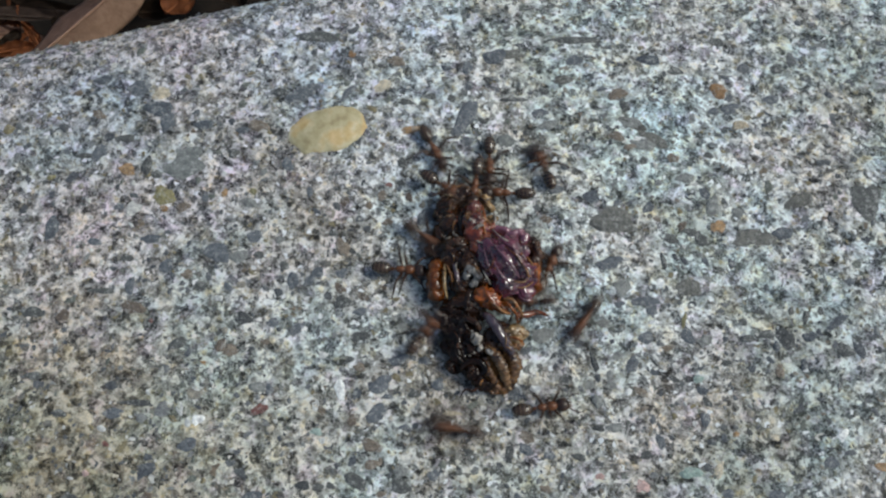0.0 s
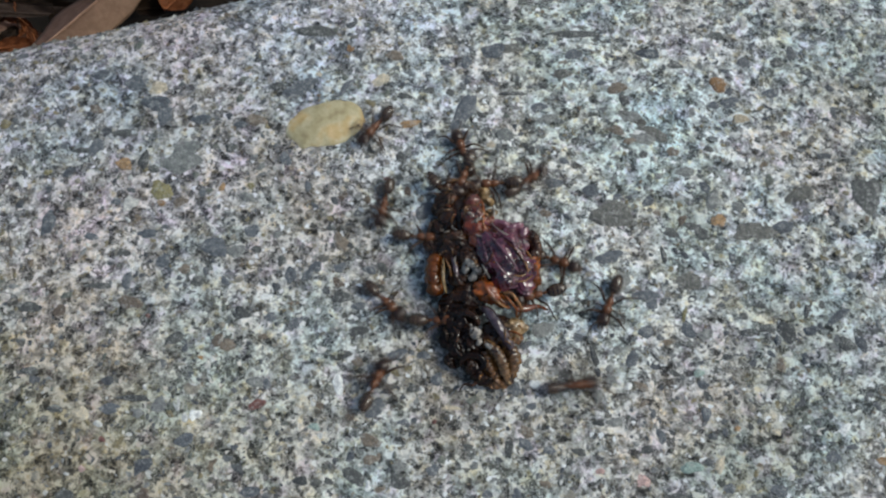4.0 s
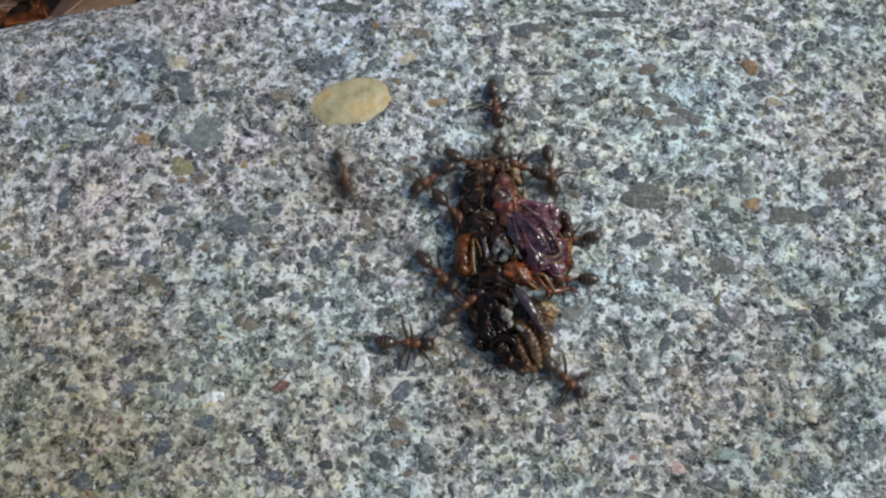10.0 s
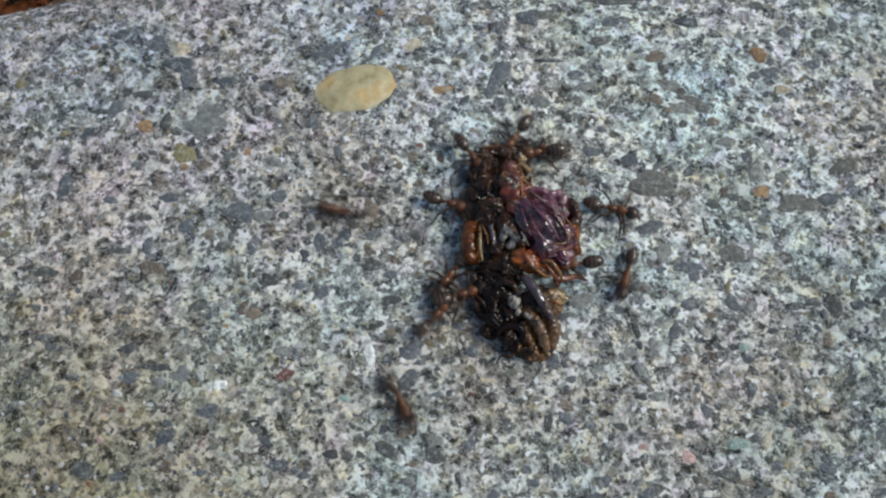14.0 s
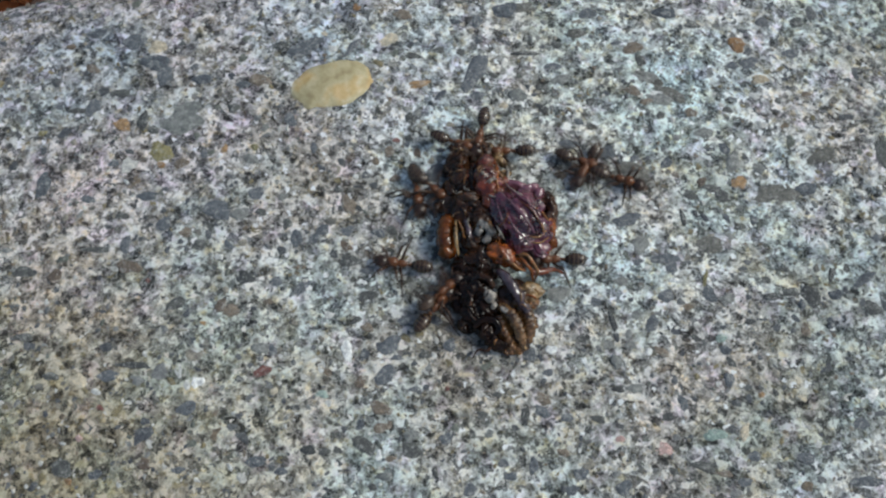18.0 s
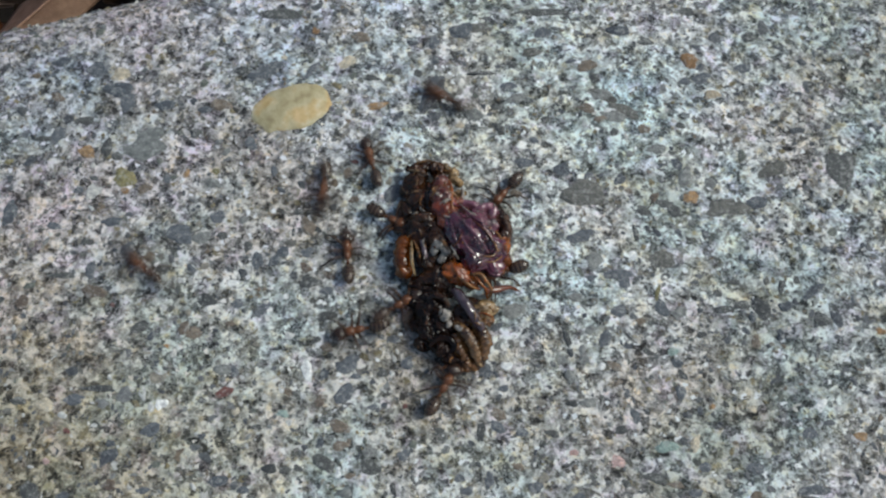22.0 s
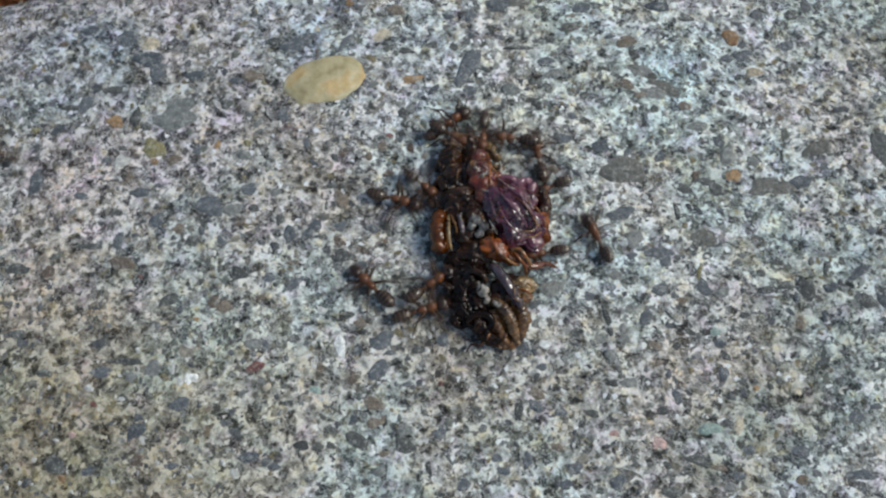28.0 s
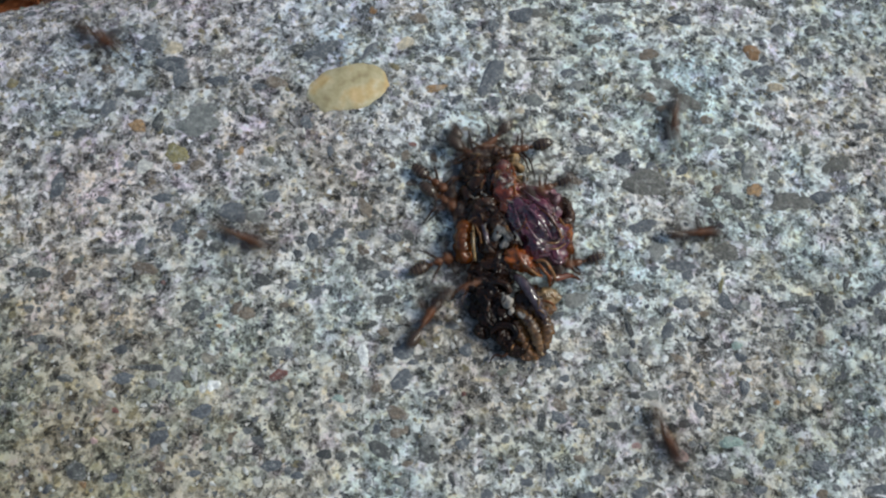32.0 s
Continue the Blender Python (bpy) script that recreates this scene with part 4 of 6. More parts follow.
# ---- ants: x ahead, standing on z = 0, in millimetres ----
def build_ant():
    ant = tagged(new("ant"), "orange-brown ant with a dark abdomen on the concrete", "ant", "ants at the carcass")
    head = part("head", blob(bmesh.new(), (0, 0, 0), (0.6, 0.56, 0.44), (0, 12, 0), 0.06, 1.0, 1.0, 3), ANT_DARK, ant, "dark brown head", Vector((1.85, 0, 0.72)) * MM)
    for s in (-1, 1):
        part("antenna", tube(bmesh.new(), [(0.3, 0.18 * s, 0.15), (0.75, 0.62 * s, 0.45), (1.15, 0.75 * s, 0.0), (1.5, 0.7 * s, -0.35)], [0.05, 0.045, 0.05, 0.06], 6, 3), ANT_LEG, head)
        part("mandible", tube(bmesh.new(), [(0.42, 0.2 * s, -0.1), (0.66, 0.16 * s, -0.16), (0.74, 0.02 * s, -0.18)], [0.09, 0.07, 0.03], 6, 3), ANT_RED, head)
    th = blob(bmesh.new(), (0.95, 0, 0.82), (0.55, 0.41, 0.42), (0, -8, 0), 0.06, 1.0, 2.0, 3)
    blob(th, (0.25, 0, 0.74), (0.52, 0.33, 0.35), (0, 6, 0), 0.06, 1.0, 3.0, 3)
    part("thorax", th, ANT_RED, ant, "orange-brown thorax")
    part("waist", blob(bmesh.new(), (-0.42, 0, 0.66), (0.17, 0.16, 0.27), (0, 10, 0), 0.05, 1.0, 4.0, 2), ANT_RED, ant)
    part("abdomen", blob(bmesh.new(), (-1.4, 0, 0.74), (0.92, 0.56, 0.52), (0, 6, 0), 0.05, 1.0, 5.0, 3), ANT_BANDS, ant, "glossy dark brown abdomen with thin pale bands")
    for s in (-1, 1):
        for x, reach, ahead in ((1.15, 1.75, 0.95), (0.75, 1.9, 0.0), (0.35, 2.05, -1.15)):
            leg = tube(bmesh.new(), [(0, 0, 0), (0.2 * ahead, 0.35 * s, 0.12), (0.55 * ahead, 0.95 * s, 0.5), (0.85 * ahead, 0.78 * reach * s, -0.1), (1.05 * ahead, reach * s, -0.5)],
                       [0.14, 0.12, 0.105, 0.075, 0.045], 6, 3)
            part("leg", leg, ANT_LEG, ant, "", Vector((x, 0.22 * s, 0.52)) * MM)
    ant.scale = (1.25, 1.25, 1.25)
    return ant


ANTS = [build_ant()]
for _ in range(15):
    ANTS.append(copy_thing(ANTS[0], pose(0, 0, 0)))
for k in (1, 4, 6):
    tagged(ANTS[k], "orange-brown ant hurrying over the bare concrete")
for k in range(10, 16):
    tagged(ANTS[k], "dark-bodied ant feeding with its head in the carcass")

# ---- aggregate last: single stones, then the sand between them ----
yellow = bmesh.new()
blob(yellow, (0, 0, -0.5), (4.7, 2.8, 0.95), (0, 0, 0), 0.05, 0.5, 4.0, 5)
for v in yellow.verts:
    # blunter ends than an ellipse
    v.co.y *= 1 + 0.16 * min(1, abs(v.co.x) / 0.0043) ** 3
    v.co.x *= 0.97
m_yellow, yn, yl, yb = material("yellow_pebble_stone", 0.5, 0.4)
yco = coords(yn, yl)
yc = ramp(yn, yl, noise_node(yn, yl, yco, 260, 5, 0.65), [(0.3, (0.22, 0.165, 0.085)), (0.42, (0.40, 0.335, 0.185)), (0.56, (0.56, 0.49, 0.305)), (0.70, (0.72, 0.66, 0.51))])
ywarm = ramp(yn, yl, noise_node(yn, yl, yco, 320, 3, 0.5), [(0.50, (1.0, 1.0, 1.0)), (0.62, (0.92, 0.70, 0.42))])
yl.new(mix(yn, yl, 0.8, yc, ywarm, "MULTIPLY"), yb.inputs["Base Color"])
bump(yn, yl, yb, noise_node(yn, yl, yco, 700, 5), 0.3, 0.0002)
ypeb = part("large_pebble", yellow, m_yellow, slab, "smooth oval yellow-cream pebble set in concrete")
yx, yy, _ = (-16.98, 19.52, 0.00)
ypeb.matrix_world = pose(yx * MM, yy * MM, (float(top_height(np.array([yx]), np.array([yy]))[0]) + 0.34) * MM, 0, 0, 28)
TAKEN.append((yx, yy, 4.0, 2.6))
pebbles("slate", [
    (-36.2, 18.1, 3.51, 1.78, -2), (-34.8, 16.9, 2.42, 1.88, 94), (-21.2, 23.1, 3.07, 1.77, 35), (-44.7, 10.9, 1.07, 1.22, 12),
    (-41.0, 11.6, 2.41, 1.34, 70), (-39.1, 20.1, 2.45, 2.14, 12), (-43.4, 20.3, 2.41, 1.31, 23), (-37.0, 6.1, 1.05, 1.16, 12),
    (-28.1, 8.9, 1.04, 1.18, 46), (-30.6, 17.2, 2.12, 1.24, 12), (-20.4, 23.8, 2.76, 1.56, 29), (-15.9, 24.5, 2.29, 0.94, 62),
    (-2.3, 24.1, 5.27, 1.64, 72), (-1.5, 21.4, 1.57, 1.36, 12), (-0.4, 32.6, 2.82, 1.83, 12), (8.6, 33.9, 1.88, 1.46, 12),
    (17.0, 35.7, 2.79, 1.18, -0), (31.3, 33.7, 1.86, 1.29, 12), (26.9, 31.5, 2.21, 1.38, 23), (25.1, 30.8, 1.35, 1.27, 12),
])
pebbles("slate", [
    (13.0, 17.6, 2.66, 1.95, 12), (33.9, 17.6, 2.10, 1.59, 11), (16.1, 10.5, 2.93, 1.34, 24), (20.5, 7.1, 2.95, 1.20, 11),
    (21.2, 6.3, 1.41, 1.49, 11), (41.3, 13.6, 1.15, 1.11, 11), (37.7, 6.9, 1.57, 1.06, 11), (40.3, 9.0, 2.84, 0.98, 45),
    (20.9, 3.2, 1.68, 1.16, 11), (19.9, 0.1, 2.10, 1.29, 69), (37.3, 3.9, 1.29, 0.87, 84), (-24.9, 3.1, 2.64, 2.25, -14),
    (-29.9, 0.6, 1.71, 1.54, 11), (-32.4, 3.2, 2.07, 1.13, 11), (-21.5, 5.7, 2.08, 1.57, 11), (-33.0, -2.3, 1.78, 1.16, 99),
    (-17.1, -3.0, 1.39, 1.46, 11), (-16.3, 1.7, 1.80, 1.38, 95), (-14.7, -3.4, 1.65, 1.05, 54), (-38.5, 1.6, 1.72, 1.13, 11),
])
pebbles("slate", [
    (-22.2, -16.8, 2.12, 1.33, 11), (-30.4, -15.4, 2.15, 1.31, 11), (-4.8, -7.1, 2.39, 1.57, 37), (-3.9, -8.1, 1.09, 0.77, 11),
    (-1.6, -10.8, 1.18, 0.54, 11), (-14.6, -20.3, 2.08, 1.28, 11), (-21.5, -22.5, 1.56, 0.71, 11), (7.9, -15.9, 1.31, 1.12, 11),
    (8.9, -16.9, 1.30, 0.76, 11), (10.8, -15.4, 1.54, 1.04, 89), (15.3, -15.3, 1.57, 1.27, 11), (13.2, -10.5, 1.17, 0.95, 11),
    (10.7, -6.6, 1.19, 0.66, 11), (10.8, -10.4, 1.67, 1.08, -34), (14.7, -17.0, 1.56, 1.00, 11), (40.7, -5.5, 1.60, 1.33, 11),
    (35.7, -9.8, 2.12, 1.08, -7), (30.2, -13.1, 1.56, 1.02, 11), (19.3, -15.8, 1.56, 1.41, 11), (41.4, -10.8, 2.87, 1.02, 11),
])
pebbles("slate", [
    (28.0, -3.9, 1.67, 0.96, 86), (-26.3, 17.5, 1.51, 0.96, 12), (-28.7, -24.4, 1.29, 1.02, 11), (5.9, 26.6, 1.84, 0.98, 12),
    (-3.2, 30.5, 1.83, 1.16, 74), (14.2, 1.0, 1.39, 1.38, 11), (-43.3, 2.2, 3.01, 1.47, 91), (-0.9, -3.8, 1.32, 1.02, 11),
    (-14.0, 3.1, 1.48, 1.22, 11), (-14.6, 2.1, 1.48, 1.09, 54), (-11.5, 3.6, 1.37, 1.22, 11), (-8.4, 4.0, 1.39, 0.96, -10),
    (-8.6, -0.1, 1.68, 0.83, 11), (9.1, -0.6, 1.46, 0.90, 32), (17.8, 6.2, 1.41, 0.84, 11),
])
pebbles("charcoal", [
    (-35.4, 11.4, 2.62, 1.10, 99), (-34.0, 10.5, 1.48, 1.19, 12), (-42.3, 10.9, 2.14, 0.81, 12), (-38.5, 13.9, 2.76, 1.23, 12),
    (-26.4, 14.6, 1.49, 1.08, 46), (-23.4, 23.0, 1.72, 1.13, 12), (-4.3, 26.2, 1.35, 1.41, 12), (-6.6, 26.0, 1.35, 1.27, 12),
    (-9.2, 24.7, 1.96, 0.84, 12), (5.1, 23.8, 1.70, 0.89, 12), (2.7, 27.6, 2.83, 0.56, 12), (5.5, 21.4, 1.52, 1.00, -22),
    (20.1, 35.0, 1.88, 1.02, 12), (31.6, 37.7, 1.38, 1.47, 12), (25.0, 25.1, 1.33, 1.08, 12), (30.3, 27.6, 1.09, 1.24, 12),
    (22.2, 14.6, 1.63, 1.26, 11), (21.7, 11.9, 1.91, 0.66, -65), (38.6, 9.8, 1.25, 1.32, 11), (37.0, 8.9, 1.46, 0.88, 84),
])
pebbles("charcoal", [
    (41.3, 6.2, 1.95, 1.46, 11), (35.2, 6.1, 2.36, 1.95, -45), (30.7, 7.0, 1.13, 0.89, 11), (16.1, -0.4, 2.00, 0.79, -62),
    (-25.9, 1.5, 1.43, 0.61, 11), (-34.3, 0.6, 1.60, 0.87, 11), (-25.8, -0.8, 1.55, 1.35, 33), (-35.6, -3.4, 2.93, 0.84, 11),
    (-20.2, -3.3, 2.01, 1.47, 11), (-41.9, -7.1, 2.56, 1.19, 11), (-26.2, -7.2, 2.24, 1.19, 44), (-28.4, -13.9, 2.80, 0.77, 11),
    (-18.0, -13.2, 1.07, 0.65, 11), (-31.8, -24.3, 2.18, 2.05, 11), (-5.2, -16.8, 3.08, 1.43, -18), (-10.0, -18.3, 1.31, 1.13, 11),
    (-7.4, -17.8, 1.15, 0.72, 11), (-3.4, -20.4, 0.93, 0.80, 11), (24.2, -15.8, 2.17, 1.00, 11), (17.5, -6.9, 1.19, 0.97, 11),
])
pebbles("charcoal", [
    (32.4, -4.2, 0.76, 0.76, 11), (-35.7, -16.5, 1.61, 0.88, 11), (-20.6, 3.7, 1.38, 0.99, 11), (-8.5, -5.3, 1.20, 0.80, 43),
    (-1.3, -7.3, 1.20, 1.00, 11), (13.4, -2.7, 1.10, 0.90, 11), (6.3, -9.7, 1.07, 0.64, 11), (-39.6, -13.4, 1.63, 1.02, 11),
    (-13.4, 7.7, 1.04, 0.75, 11), (29.4, 2.3, 1.38, 0.88, 31),
])
pebbles("stonegrey", [
    (-31.2, 12.4, 5.14, 3.25, 29), (7.1, 25.3, 2.22, 1.37, 23), (7.7, 31.2, 1.55, 1.08, 12), (16.0, 27.3, 3.14, 1.75, 0),
    (17.8, 25.0, 3.10, 1.38, -6), (22.9, 22.0, 2.15, 1.46, 12), (17.8, 8.0, 1.71, 1.81, 11), (16.4, 3.8, 1.80, 1.17, 11),
    (27.0, 4.2, 1.68, 1.16, 11), (-22.6, 3.1, 1.83, 1.61, 11), (-18.8, 5.8, 1.15, 0.88, 11), (-0.9, -15.0, 1.69, 1.04, 11),
    (6.2, -13.5, 0.95, 0.83, 11), (19.1, -6.5, 1.72, 1.08, 11), (10.5, 1.4, 2.46, 1.63, 11), (15.9, -2.7, 1.64, 1.12, 11),
    (-3.5, 8.7, 2.31, 1.62, 11),
])
pebbles("brown", [
    (-42.5, 16.0, 1.93, 0.93, -10), (-30.1, 7.4, 1.63, 1.16, 12), (-24.7, 18.4, 2.39, 1.33, -10), (-11.5, 29.6, 2.25, 1.31, 12),
    (-9.2, 13.1, 1.65, 1.30, 12), (-13.1, 11.6, 1.17, 1.29, 12), (14.0, 30.6, 2.22, 1.57, 12), (14.7, 25.4, 1.82, 1.24, 12),
    (21.2, 24.0, 1.50, 1.08, 12), (16.4, 24.4, 1.57, 0.82, 12), (33.2, 28.9, 1.22, 0.83, 12), (-27.3, 0.1, 1.70, 1.22, 11),
    (-38.8, -6.8, 1.62, 1.26, 100), (-32.0, -4.5, 2.46, 1.42, -9), (34.9, 2.6, 1.46, 1.08, 84), (-24.7, -22.6, 1.56, 1.28, 11),
    (-6.8, -11.2, 1.51, 0.97, 93), (-4.3, -13.2, 2.15, 1.26, -20), (-3.9, -15.0, 1.69, 1.05, 11), (28.3, -12.7, 1.67, 0.71, 11),
])
pebbles("rust", [
    (-37.4, 10.5, 2.09, 1.62, 23), (-26.1, 9.8, 1.28, 0.96, 97), (25.3, 33.5, 1.99, 2.01, 12), (27.0, 17.0, 1.64, 1.41, 12),
    (-30.8, -25.4, 0.72, 0.71, 11), (-8.0, 21.4, 2.32, 1.02, 28), (-32.1, 6.8, 1.05, 0.77, 12), (31.1, -4.7, 0.75, 0.65, 11),
    (-23.0, -8.6, 0.66, 0.45, 11), (-16.7, 29.5, 1.00, 1.03, 12),
])
pebbles("olive", [
    (-32.5, 8.2, 2.46, 2.08, 12), (24.6, 5.8, 1.68, 0.55, 86), (-45.3, 7.7, 1.18, 0.80, 12), (-23.1, 10.6, 0.94, 0.91, 12),
])
pebbles("maroon", [
    (-16.2, -12.1, 1.89, 1.23, 37), (-30.2, -18.4, 0.85, 0.64, 11), (1.5, -10.1, 0.64, 0.54, 11), (-29.6, -5.5, 0.67, 0.59, 11),
    (-8.9, 14.5, 0.83, 0.65, 12),
])
pebbles("cream", [
    (-36.5, 19.9, 2.20, 1.77, 12), (-19.3, 25.5, 1.24, 1.07, 12), (-12.2, 26.2, 2.25, 1.41, 35), (1.6, 21.0, 1.20, 1.35, 12),
    (28.2, 29.6, 1.96, 1.25, 12), (-33.0, -16.4, 1.61, 1.53, 11), (-14.5, -13.6, 0.80, 0.81, 11), (3.0, -8.4, 1.94, 0.54, 11),
    (29.8, -8.5, 1.97, 0.92, 76), (35.0, -4.2, 0.86, 0.87, 11),
])
pebbles("white", [
    (-8.7, -8.4, 2.0, 1.25, -72), (-21.9, -14.3, 1.39, 1.30, 11), (21.7, 5.0, 1.24, 0.59, 11), (21.7, 9.4, 1.14, 1.10, 11),
    (10.6, -4.4, 1.09, 1.00, 11), (-3.5, -17.5, 1.12, 0.63, 93), (41.6, -2.6, 1.49, 0.92, 74), (20.0, -2.7, 0.82, 0.78, 11),
    (17.4, 25.6, 1.58, 0.96, 12), (-18.2, -1.1, 1.35, 0.83, 11),
])
pebbles("pink", [
    (22.5, -11.6, 1.58, 1.45, 11), (-31.1, -21.5, 0.84, 0.63, 11), (18.4, -11.5, 1.06, 0.73, 11),
])
pebbles("mint", [
    (27.2, -9.3, 2.44, 1.05, 11), (26.8, 0.1, 1.43, 0.79, 11), (-10.0, -13.0, 1.39, 0.86, 11),
])
pebbles("charcoal", [
    (42.5, 23.1, 4.30, 3.27, -59), (-20.9, 30.9, 5.04, 1.49, 12), (8.2, 36.6, 6.32, 1.04, 12), (24.3, 39.8, 1.90, 1.35, 12),
])
pebbles("rust", [
    (45.5, -4.9, 1.49, 0.96, 11), (47.1, 5.9, 1.11, 0.93, 11),
])
pebbles("drab", [
    (15.8, 15.4, 3.86, 3.32, 12), (31.1, 16.5, 5.12, 2.24, 20), (24.8, 9.6, 2.55, 2.24, -10), (16.3, 27.2, 3.62, 1.68, -12),
    (18.9, 25.9, 3.59, 1.52, -17), (7.7, 31.2, 2.27, 1.14, 23), (0.8, 33.1, 3.76, 1.47, 12), (35.4, 21.8, 3.24, 1.57, 42),
])


def grains():
    """Sand grains over the top near the carcass: centres, sizes and turns, none overlapping."""
    rng = random.Random(7)
    cells = {}
    for x, y, a, b in TAKEN:
        for i in range(int((x - a) // 2), int((x + a) // 2) + 1):
            for j in range(int((y - a) // 2), int((y + a) // 2) + 1):
                cells.setdefault((i, j), []).append((x, y, 0.5 * (a + b)))
    out = []
    for size, count in ((1.5, 100), (1.1, 420), (0.8, 1900), (0.55, 6800), (0.4, 9000), (0.28, 9000)):
        for _ in range(count):
            x, y = rng.uniform(-58, 62), rng.uniform(-30, 46)
            if (x - CORNER[0]) * EV[0] + (y - CORNER[1]) * EV[1] < 1.2:
                continue
            r = 0.5 * size * rng.uniform(0.75, 1.2)
            i, j = int(x // 2), int(y // 2)
            near = [q for di in (-1, 0, 1) for dj in (-1, 0, 1) for q in cells.get((i + di, j + dj), ())]
            if any((x - q[0]) ** 2 + (y - q[1]) ** 2 < (0.86 * (r + q[2])) ** 2 for q in near):
                continue
            cells.setdefault((i, j), []).append((x, y, r))
            out.append((x, y, r * rng.uniform(1.0, 1.45), r * rng.uniform(0.65, 1.0), rng.uniform(0, 180)))
    return out


ALL_GRAINS = grains()
PIECES = sorted((g for g in ALL_GRAINS if (g[0] - 5) ** 2 + (g[1] - 3) ** 2 < 30 ** 2), key=lambda g: -g[2])[:120]
kinds = ["slate", "charcoal", "stonegrey", "slate", "charcoal", "brown"]
for k, (x, y, a, b, turn) in enumerate(PIECES):
    lay_stone(STONE_MESHES[kinds[k % 6]][k % 4], x, y, 2 * a, 2 * b, turn)
chosen = set(PIECES)
REST = np.array([g for g in ALL_GRAINS if g not in chosen])


def sand_mesh(rows):
    rng = np.random.default_rng(3)
    n, k = len(rows), 9
    ang = np.linspace(0, 2 * np.pi, k, endpoint=False)[None, :] + rng.uniform(0, 1, (n, 1))
    wob = 1 + rng.uniform(-0.38, 0.34, (n, k))
    ca, sa = np.cos(np.radians(rows[:, 4]))[:, None], np.sin(np.radians(rows[:, 4]))[:, None]
    z0 = top_height(rows[:, 0], rows[:, 1])[:, None]
    rise = rng.uniform(-0.10, 0.08, (n, 1))
    verts = []
    for f, dz in ((1.0, -0.25), (0.86, 0.6), (0.0, 1.0)):
        lx, ly = rows[:, 2:3] * np.cos(ang) * wob * f, rows[:, 3:4] * np.sin(ang) * wob * f
        x, y = rows[:, 0:1] + lx * ca - ly * sa, rows[:, 1:2] + lx * sa + ly * ca
        z = z0 + rise * dz + 0.03 * rng.uniform(-1, 1, x.shape)
        p = np.stack([x, y, z], -1)
        verts.append(p[:, :1] if f == 0 else p)
    v = np.concatenate(verts, 1).reshape(-1, 3) * MM
    base = (np.arange(n) * (2 * k + 1))[:, None]
    i = np.arange(k)[None, :]
    j = (i + 1) % k
    quads = np.stack([base + i, base + j, base + k + j, base + k + i], -1).reshape(-1, 4).tolist()
    tris = np.stack([base + k + i, base + k + j, base + 2 * k + 0 * i], -1).reshape(-1, 3).tolist()
    me = bpy.data.meshes.new("sand_grains")
    me.from_pydata(v.tolist(), [], quads + tris)
    me.materials.append(SAND)
    me.polygons.foreach_set("use_smooth", [True] * len(me.polygons))
    me.update()
    return me


sand = new("sand_grains", sand_mesh(REST))
sand.parent = slab
tagged(sand, "grey, black and pale sand grains in the concrete", kind="stuff")


# ---- what moves ----
def gait(ant, rows):
    """Keys the six legs: a tripod stride while the ant walks, a slow shuffle while it stands."""
    legs = [o for o in ant.children if o.name.split(".")[0] == "leg"]
    times = np.array([r[0] for r in rows])
    way = np.concatenate([[0], np.cumsum(np.hypot(np.diff([r[1] for r in rows]), np.diff([r[2] for r in rows])))])
    for k, leg in enumerate(legs):
        base = leg.location.copy()
        flip = 1 if (k % 3 + k // 3) % 2 else -1
        keys = []
        for s in range(0, 257):
            t = s / 8
            phase = np.interp(t, times, way) / 3.2 * 2 * math.pi + 0.5 * t + ANTS.index(ant)
            swing = 20 * math.sin(phase) * flip
            lift = 8 * max(0, math.cos(phase) * flip)
            keys.append((t, Matrix.LocRotScale(base, Euler((radians(lift if k >= 3 else -lift), 0, radians(swing))), None)))
        walk(leg, keys)


def track(ant, rows):
    """Rows of seconds, x, y, z in millimetres and heading in degrees; the ant fidgets on its way."""
    rng = random.Random(ANTS.index(ant))
    times, steps = [r[0] for r in rows], []
    for t in sorted({round(0.1 * k, 2) for k in range(321)} | {r[0] for r in rows}):
        x, y, z, h = (float(np.interp(t, times, [r[k] for r in rows])) for k in (1, 2, 3, 4))
        steps.append((t, pose((x + rng.uniform(-0.3, 0.3)) * MM, (y + rng.uniform(-0.3, 0.3)) * MM, (z + 0.05) * MM, 0, 0, h + rng.uniform(-13, 13))))
    walk(ant, steps)
    gait(ant, rows)


def feed(ant, at, heading, seed, away=None):
    """An ant that stays at its place, shifting as it feeds; away: from when to when it walks off, and to where."""
    rng = random.Random(seed)
    rows, far = [], []
    for k in range(0, 161):
        s = 0.2 * k
        if away and away[0] - 0.2 < s < away[1] + 0.2:
            continue
        drift = 0.5 * math.sin(0.9 * s + seed), 0.5 * math.cos(0.7 * s + 2 * seed)
        x, y, h = at[0] + drift[0] + rng.uniform(-0.4, 0.4), at[1] + drift[1] + rng.uniform(-0.4, 0.4), heading + 14 * math.sin(0.6 * s + 3 * seed) + rng.uniform(-14, 14)
        rows.append((s, x, y, at[2], h + (360 if away and s > away[0] else 0)))
    if away:
        t0, t1, out = away
        for t, f, turn in ((t0, 0, 0), (t0 + 0.2, 0.05, 70), (t0 + 0.4, 0.2, 130), (t0 + 0.6, 0.5, 180), (t0 + 1.0, 1, 180),
                           (t1 - 1.6, 1, 240), (t1 - 1.3, 1, 300), (t1 - 1.0, 1, 360), (t1, 0, 360)):
            rows.append((t, at[0] + f * (out[0] - at[0]), at[1] + f * (out[1] - at[1]), at[2] * (1 - f), heading + turn))
        rows.sort()
    track(ant, rows)


